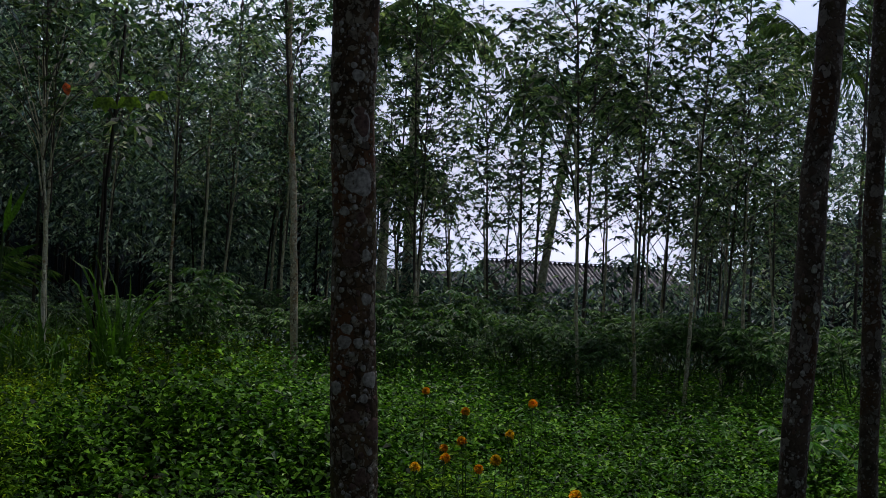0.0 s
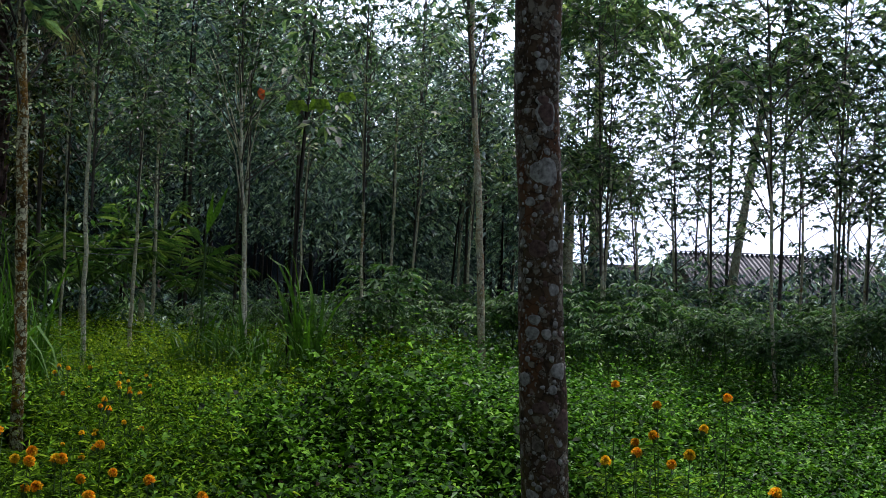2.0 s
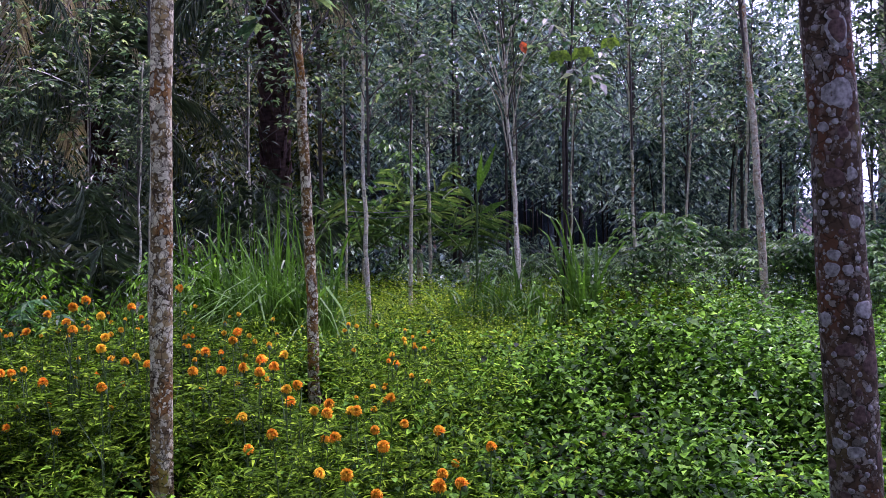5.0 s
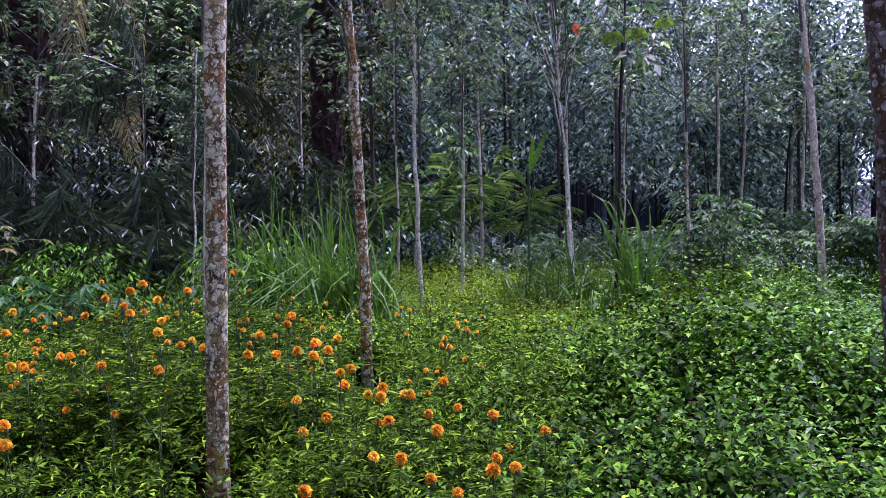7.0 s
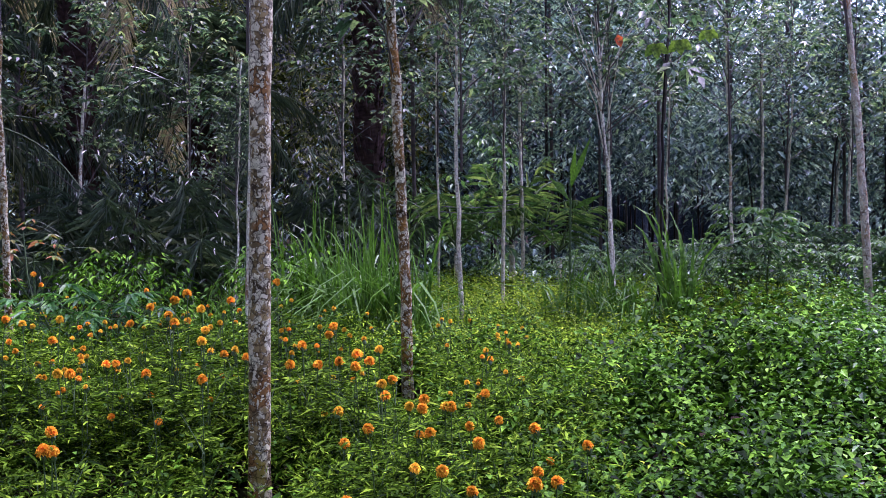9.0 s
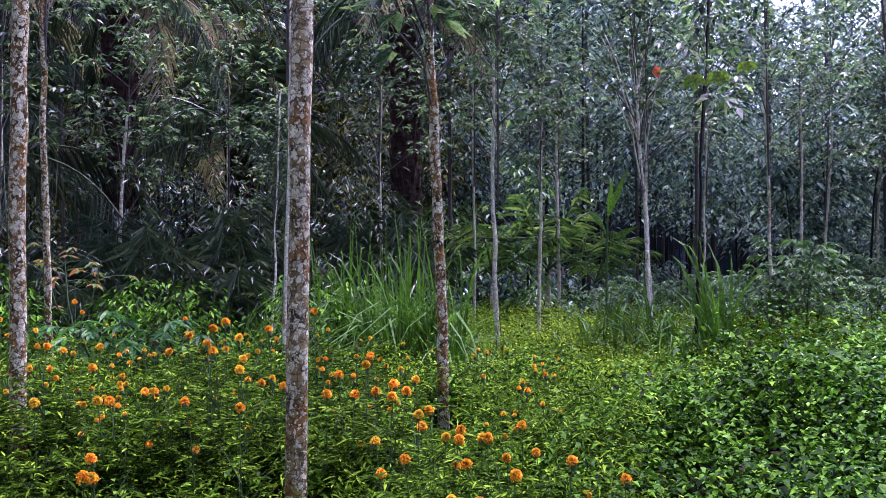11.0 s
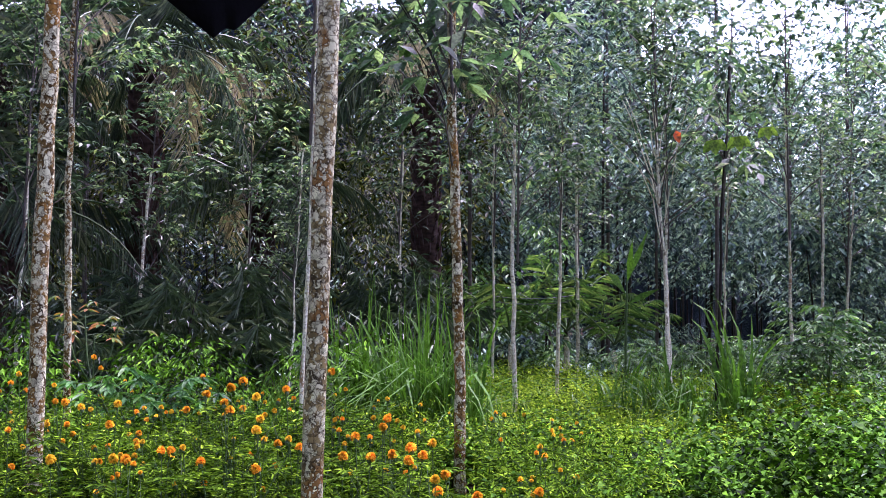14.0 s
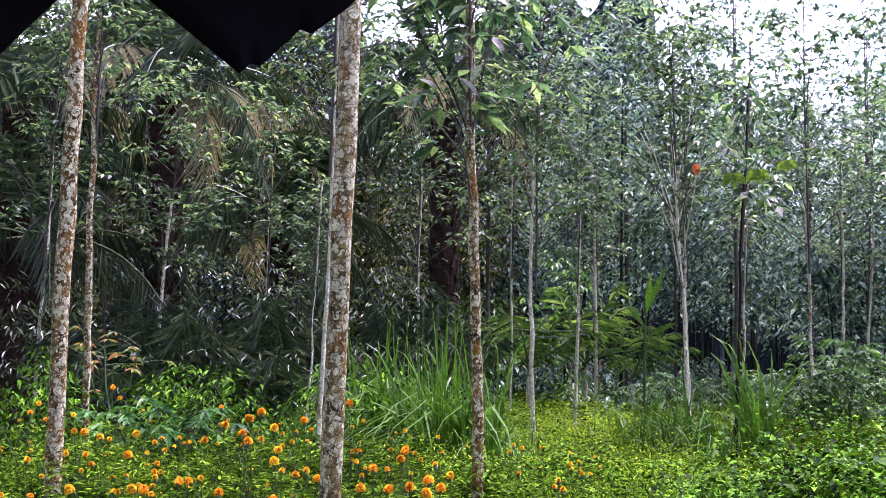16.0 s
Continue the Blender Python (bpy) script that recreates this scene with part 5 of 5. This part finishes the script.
# ---- small things at the wood's edge ----
def long_leaved_plant(x, y):
    """A slender stalk with a few long upright leaves."""
    ob = thing("young_banana", x, y, float(ground_z(x, y)), "slender young plant with long upright yellow-green leaves", "plant", "long-leaved plants")
    part("stalk", raw_mesh("stalk", *tube_arrays([(0, 0, -0.05), (-0.02, 0, 0.9), (0, 0, 1.75)], [0.022, 0.018, 0.012], 7), STEM, flat=False), ob)
    for way, ln, z in (((0.35, 0.1, 1.0), 0.82, 1.72), ((0.12, -0.15, 1.0), 0.66, 1.70), ((-0.5, 0.1, 0.7), 0.5, 1.55), ((0.75, 0.2, 0.45), 0.5, 1.45)):
        v, f = leaf_arrays([(0, 0, z)], [way], [(0.4, -1.0, 0.1)], ln, 0.085, 0.10, 0.2, "round")
        part("leaf", raw_mesh("leaf", v, f, GRASS, flat=False), ob)


long_leaved_plant(-0.89, 13.87)


def wire(p, q, label):
    s = np.linspace(0, 1, 12)
    p, q = np.array(p, float), np.array(q, float)
    pts = p[None] + (q - p)[None] * s[:, None] - np.array([0, 0, 0.05])[None] * (4 * s * (1 - s))[:, None]
    tagged(new("wire", raw_mesh("wire", *tube_arrays(pts, np.full(12, 0.006), 6), TIN, flat=False)), label, "wire", "wires between trunks")


wire((-2.98, 15.73, 1.53), (-1.86, 16.91, 1.55), "thin grey wire strung between two young trunks")
wire((-2.98, 15.73, 1.45), (-1.86, 16.91, 1.46), "thin grey wire strung between two young trunks")


# ---- marigolds ----
def head_mesh(seed, mat):
    """A ruffled flower head, 1 across, facing up."""
    g = rng_of(seed)
    P, D, L = [], [], []
    for ring, (el, count, ln, h) in enumerate(((-0.6, 15, 0.38, -0.04), (-0.25, 17, 0.45, 0.0), (0.1, 17, 0.46, 0.04), (0.45, 15, 0.44, 0.06), (0.85, 12, 0.42, 0.08), (1.25, 8, 0.40, 0.10))):
        for i in range(count):
            a = 2 * np.pi * (i + 0.5 * (ring % 2) + g.uniform(-0.2, 0.2)) / count
            e = el + g.uniform(-0.18, 0.18)
            d = np.array([math.cos(a) * math.cos(e), math.sin(a) * math.cos(e), math.sin(e)])
            P.append(d * 0.06 + (0, 0, h))
            D.append(d)
            L.append(ln * g.uniform(0.8, 1.0))
    P, D, L = np.array(P), np.array(D), np.array(L)
    v, f = leaf_arrays(P, D, g.normal(0, .5, P.shape) + [0, 0, 1.0], L, 0.30, 0.4, 0.35)
    return raw_mesh("flower_head", v, f, mat)


HEADS = [head_mesh(700 + i, PETAL if i < 3 else PETAL_Y) for i in range(5)]
bud_bm = bmesh.new()
bmesh.ops.create_uvsphere(bud_bm, u_segments=8, v_segments=5, radius=1)
for vert in bud_bm.verts:
    vert.co = Vector((vert.co.x * 0.011, vert.co.y * 0.011, vert.co.z * 0.019))
BUD = bpy.data.meshes.new("calyx")
bud_bm.to_mesh(BUD)
bud_bm.free()
BUD.materials.append(STEM)


def marigold_meshes(seed, height):
    """Thin branching stem and feathery leaves, up to a flower at the given height."""
    g = rng_of(seed)
    bend = g.uniform(-0.06, 0.06, 2)
    main = np.array([(bend[0] * 2 * s * (1 - s), bend[1] * 2 * s * (1 - s), height * s) for s in np.linspace(0, 1, 6)])
    tubes = [tube_arrays(main, np.linspace(0.0045, 0.002, 6), 5)]
    lines = [main]
    for k in range(4):
        a, z0 = g.uniform(0, 2 * np.pi), height * g.uniform(0.15, 0.6)
        ln = height * g.uniform(0.22, 0.4)
        b = np.array([(math.cos(a) * ln * 0.55 * s, math.sin(a) * ln * 0.55 * s, z0 + ln * s ** 0.9) for s in np.linspace(0, 1, 4)])
        tubes.append(tube_arrays(b, np.linspace(0.003, 0.0013, 4), 4))
        lines.append(b)
    P, D, L = [], [], []
    for _ in range(26):
        ln = lines[g.integers(0, 5)]
        u = g.uniform(0.05, 0.93) * (len(ln) - 1)
        j = int(u)
        p = ln[j] * (1 - u + j) + ln[j + 1] * (u - j)
        a, e, size = g.uniform(0, 2 * np.pi), g.uniform(0.0, 0.9), g.uniform(0.07, 0.13)
        rib = np.array([math.cos(a) * math.cos(e), math.sin(a) * math.cos(e), math.sin(e)])
        sd = np.array([-math.sin(a), math.cos(a), 0])
        for q in np.linspace(0.25, 1.0, 5):
            for sg in ((-1, 1) if q < 1 else (0,)):
                P.append(p + rib * size * q - (0, 0, 0.03 * q * q))
                D.append(rib * 0.7 + sd * sg * 0.8 - (0, 0, 0.15))
                L.append(size * g.uniform(0.3, 0.5))
    P, D, L = np.array(P), np.array(D), np.array(L)
    lv = leaf_arrays(P, D, g.normal(0, .25, P.shape) + [0, 0, 1.0], L, L * 0.28, 0.15, 0.12)
    return raw_mesh("stem", *join(*tubes), STEM, flat=False), raw_mesh("leaf_mass", *lv, FEATHER)


MARI = {h: [marigold_meshes(720 + int(h * 20) + 7 * k, h) for k in range(3)] for h in (0.45, 0.6, 0.75, 0.95)}


def marigold(x, y, height, size, kind, seed):
    g = rng_of(seed)
    key = min(MARI, key=lambda h: abs(h - height))
    stem, foliage = MARI[key][seed % 3]
    label = "marigold plant with a ruffled %s flower on a thin stem" % ("orange" if kind < 3 else "golden yellow")
    ob = thing("marigold", x, y, float(ground_z(x, y)), label, "flower", "marigolds among the weeds", g.uniform(0, 360), height / key)
    part("stem", stem, ob)
    part("foliage", foliage, ob)
    s = size * key / height
    tilt = pose(0, 0, key, g.uniform(-30, 30), g.uniform(-30, 30), g.uniform(0, 360))
    head = part("flower_head", HEADS[kind], ob)
    head.matrix_basis = tilt @ Matrix.Scale(s, 4)
    calyx = part("calyx", BUD, head)
    calyx.matrix_basis = Matrix.Translation((0, 0, -0.016 / s)) @ Matrix.Scale(key / height / s, 4)


NEAR_FLOWERS = [
    (-0.82, 3.96, 0.70), (-0.80, 3.83, 0.70), (-0.85, 3.84, 0.70), (-0.79, 4.24, 0.61),
    (-0.77, 4.25, 0.61), (-0.79, 3.91, 0.59), (-0.82, 3.87, 0.59), (-0.75, 3.45, 0.60),
    (-0.60, 3.14, 0.70), (-0.66, 4.03, 0.60), (-0.66, 4.46, 0.63), (-0.56, 4.13, 0.61),
    (-0.54, 3.47, 0.70), (-0.38, 3.69, 0.71), (-0.19, 3.50, 0.72), (-0.35, 3.49, 0.62),
    (-0.31, 2.99, 0.73), (-0.28, 3.37, 0.63), (-0.52, 3.19, 0.63), (-0.44, 3.20, 0.59),
    (-0.89, 3.11, 0.59),
]
SWELL_FLOWERS = [
    (-3.11, 4.85, 0.76), (-3.00, 4.82, 0.74), (-2.86, 4.93, 0.74), (-2.76, 4.68, 0.68),
    (-2.76, 4.20, 0.62), (-2.51, 4.29, 0.61), (-2.45, 4.29, 0.61), (-2.36, 4.44, 0.62),
    (-2.32, 4.45, 0.62), (-2.51, 4.98, 0.71), (-2.28, 4.73, 0.83), (-2.21, 4.84, 0.85),
    (-2.19, 4.94, 0.87), (-2.15, 4.64, 0.81), (-2.09, 4.57, 0.79), (-2.26, 5.10, 0.71),
    (-2.26, 5.27, 0.75), (-1.92, 4.52, 0.77), (-1.88, 4.38, 0.75), (-1.91, 4.70, 0.63),
    (-1.95, 4.90, 0.85), (-1.79, 4.67, 0.63), (-1.94, 3.97, 0.70), (-1.69, 3.93, 0.70),
    (-1.96, 3.30, 0.67), (-1.88, 3.12, 0.67), (-1.85, 3.12, 0.67), (-2.02, 5.77, 0.86),
    (-1.38, 4.69, 0.80), (-1.37, 4.58, 0.78), (-1.60, 4.90, 0.66), (-1.57, 4.63, 0.62),
    (-1.44, 4.64, 0.63), (-1.36, 4.70, 0.64), (-1.19, 4.38, 0.75), (-1.16, 4.24, 0.73),
    (-1.12, 4.32, 0.74), (-1.23, 4.93, 0.67), (-1.00, 4.04, 0.72), (-1.07, 4.50, 0.63),
    (-1.05, 4.29, 0.61), (-1.08, 3.71, 0.69), (-0.93, 3.54, 0.69), (-1.05, 3.67, 0.59),
]
FAR_FLOWERS = [
    (-3.97, 5.71, 0.81), (-3.94, 5.59, 0.77), (-3.81, 5.55, 0.73), (-3.70, 5.66, 0.74),
    (-3.58, 5.49, 0.67), (-3.10, 5.54, 0.60), (-3.60, 6.00, 0.80), (-3.71, 6.10, 0.86),
    (-3.44, 5.20, 0.59), (-3.35, 5.25, 0.58), (-3.38, 4.90, 0.53), (-3.57, 5.05, 0.59),
    (-3.24, 5.04, 0.53), (-3.24, 5.13, 0.55), (-3.25, 4.63, 0.49), (-2.90, 4.83, 0.47),
    (-2.99, 5.06, 0.50), (-2.88, 5.15, 0.51), (-2.93, 5.27, 0.53), (-2.99, 5.46, 0.57),
    (-2.28, 5.44, 0.51), (-2.27, 4.69, 0.42), (-1.97, 4.67, 0.42), (-2.29, 4.34, 0.41),
    (-2.05, 4.30, 0.41), (-2.72, 4.69, 0.44), (-3.00, 6.17, 0.74), (-1.75, 5.62, 0.54),
    (-1.85, 5.49, 0.51), (-1.39, 4.56, 0.43), (-0.36, 4.08, 0.49),
]
RIGHT_FLOWERS = [
    (2.16, 4.78, 0.96), (1.65, 4.34, 0.99), (1.74, 4.04, 0.94), (1.57, 3.76, 0.89),
    (1.66, 4.40, 0.85), (1.56, 4.34, 0.83), (1.53, 4.23, 0.81), (1.37, 4.15, 0.79),
    (1.69, 3.30, 0.85), (1.70, 5.07, 0.98), (1.83, 4.61, 0.68),
]


def plant_marigolds():
    n = 0
    for flowers, sizes in ((NEAR_FLOWERS, (0.040, 0.052)), (SWELL_FLOWERS, (0.042, 0.056)), (FAR_FLOWERS, (0.032, 0.042)), (RIGHT_FLOWERS, (0.044, 0.057))):
        g = rng_of(len(flowers))
        for x, y, h in flowers:
            kind = int(g.integers(0, 3)) if g.random() < 0.8 else int(g.integers(3, 5))
            marigold(x, y, h, g.uniform(*sizes), kind, 1000 + n)
            n += 1
    # many small, half-open ones between them
    g = rng_of(71)
    for _ in range(165):
        az, r = radians(g.uniform(6, 38)), g.uniform(4.8, 8.0)
        x, y = -r * math.sin(az), r * math.cos(az)
        if trodden(np.array([x]), np.array([y]))[0] > 0.1:
            continue
        marigold(x, y, g.uniform(0.42, 0.66), g.uniform(0.024, 0.038), int(g.choice([1, 3, 4, 3, 4])), 1000 + n)
        n += 1


plant_marigolds()


# ---- eave of the shelter ----
def build_shelter():
    z = 2.17
    a, b = np.array([-2.3, 0.06]), np.array([-0.15, 1.27])
    u = (b - a) / np.linalg.norm(b - a)
    back = np.array([u[1], -u[0]])
    shed = thing("shelter", float(a[0] + 1.3 * back[0]), float(a[1] + 1.3 * back[1]), 0, "low open shelter with a timber frame and dark zinc roof", "shelter")
    o = np.array([*(a + 1.3 * back), 0])

    def beam(name, p, q, w, mat, label=""):
        p, q = np.array(p, float) - o, np.array(q, float) - o
        v, f = tube_arrays([p, q], [w, w], 4)
        me = raw_mesh(name, v, np.concatenate([f, [[3, 2, 1, 0], [4, 5, 6, 7]]]), mat)
        part(name, me, shed, label)
    beam("eave_beam", (*a, z), (*b, z), 0.05, TIMBER, "dark timber beam")
    far_a, far_b = a + 3.0 * back, b + 3.0 * back
    beam("rear_beam", (*far_a, 2.95), (*far_b, 2.95), 0.05, TIMBER)
    for p, h in ((a + 1.3 * back, 2.44), (b + 1.3 * back, 2.44), (far_a, 2.92), (far_b, 2.92)):
        beam("post", (*p, 0.0), (*p, h), 0.055, TIMBER)
    k = 25
    s = np.linspace(-0.02, 1.02, k)
    rows = []
    for lift in (0.07, 0.055):
        for q, h in ((-0.1, z - 0.03), (3.2, 3.0)):
            e = a[None] + (b - a)[None] * s[:, None] + back[None] * q
            rows.append(np.column_stack([e, np.full(k, h + lift) + 0.012 * np.cos(np.arange(k) * np.pi)]) - o)
    v = np.concatenate(rows)
    i = np.arange(k - 1)
    f = np.concatenate([np.stack([i, i + 1, i + k + 1, i + k], -1), np.stack([i + 2 * k, i + 3 * k, i + 3 * k + 1, i + 2 * k + 1], -1)])
    part("roof_sheet", raw_mesh("roof_sheet", v, f, TIN), shed)

    # black sheet draped over the beam, its torn lower edge in points
    cloth = new("tarpaulin")
    s0, s1, nx, nz = 1.374, 2.246, 300, 10
    sv = np.linspace(s0, s1, nx)
    tips = np.interp(sv, TARP_S, TARP_Z) 
    front = []
    for j in range(nz):
        w = j / (nz - 1)
        zz = (z + 0.062) * (1 - w) + tips * w
        ripple = 0.006 * np.sin(sv * 21 + 1.5 * w) * w + 0.018 * w
        p = a[None] + u[None] * sv[:, None] - back[None] * (0.062 + ripple)[:, None]
        front.append(np.column_stack([p, zz]))
    v = np.array(front).reshape(-1, 3)
    jj, ii = np.meshgrid(np.arange(nz - 1), np.arange(nx - 1), indexing="ij")
    f = np.stack([jj * nx + ii, jj * nx + ii + 1, (jj + 1) * nx + ii + 1, (jj + 1) * nx + ii], -1).reshape(-1, 4)
    cloth.data = None
    bpy.data.objects.remove(cloth)
    me = raw_mesh("tarpaulin", v, f, TARP, flat=False)
    cloth = new("tarpaulin", me)
    thick = cloth.modifiers.new("thickness", "SOLIDIFY")
    thick.thickness = 0.003
    tagged(cloth, "black plastic sheet hanging in points from the eave", "tarpaulin")


TARP_S = (1.674, 1.744, 1.794, 1.816, 1.851, 1.878, 1.908, 1.946, 2.051, 2.064, 2.075, 2.121, 2.134, 2.172, 2.187, 2.226)
TARP_Z = (1.924, 1.844, 1.904, 1.93, 1.968, 2.015, 2.018, 1.976, 1.899, 1.912, 1.91, 1.957, 1.952, 1.982, 1.997, 2.063)
build_shelter()
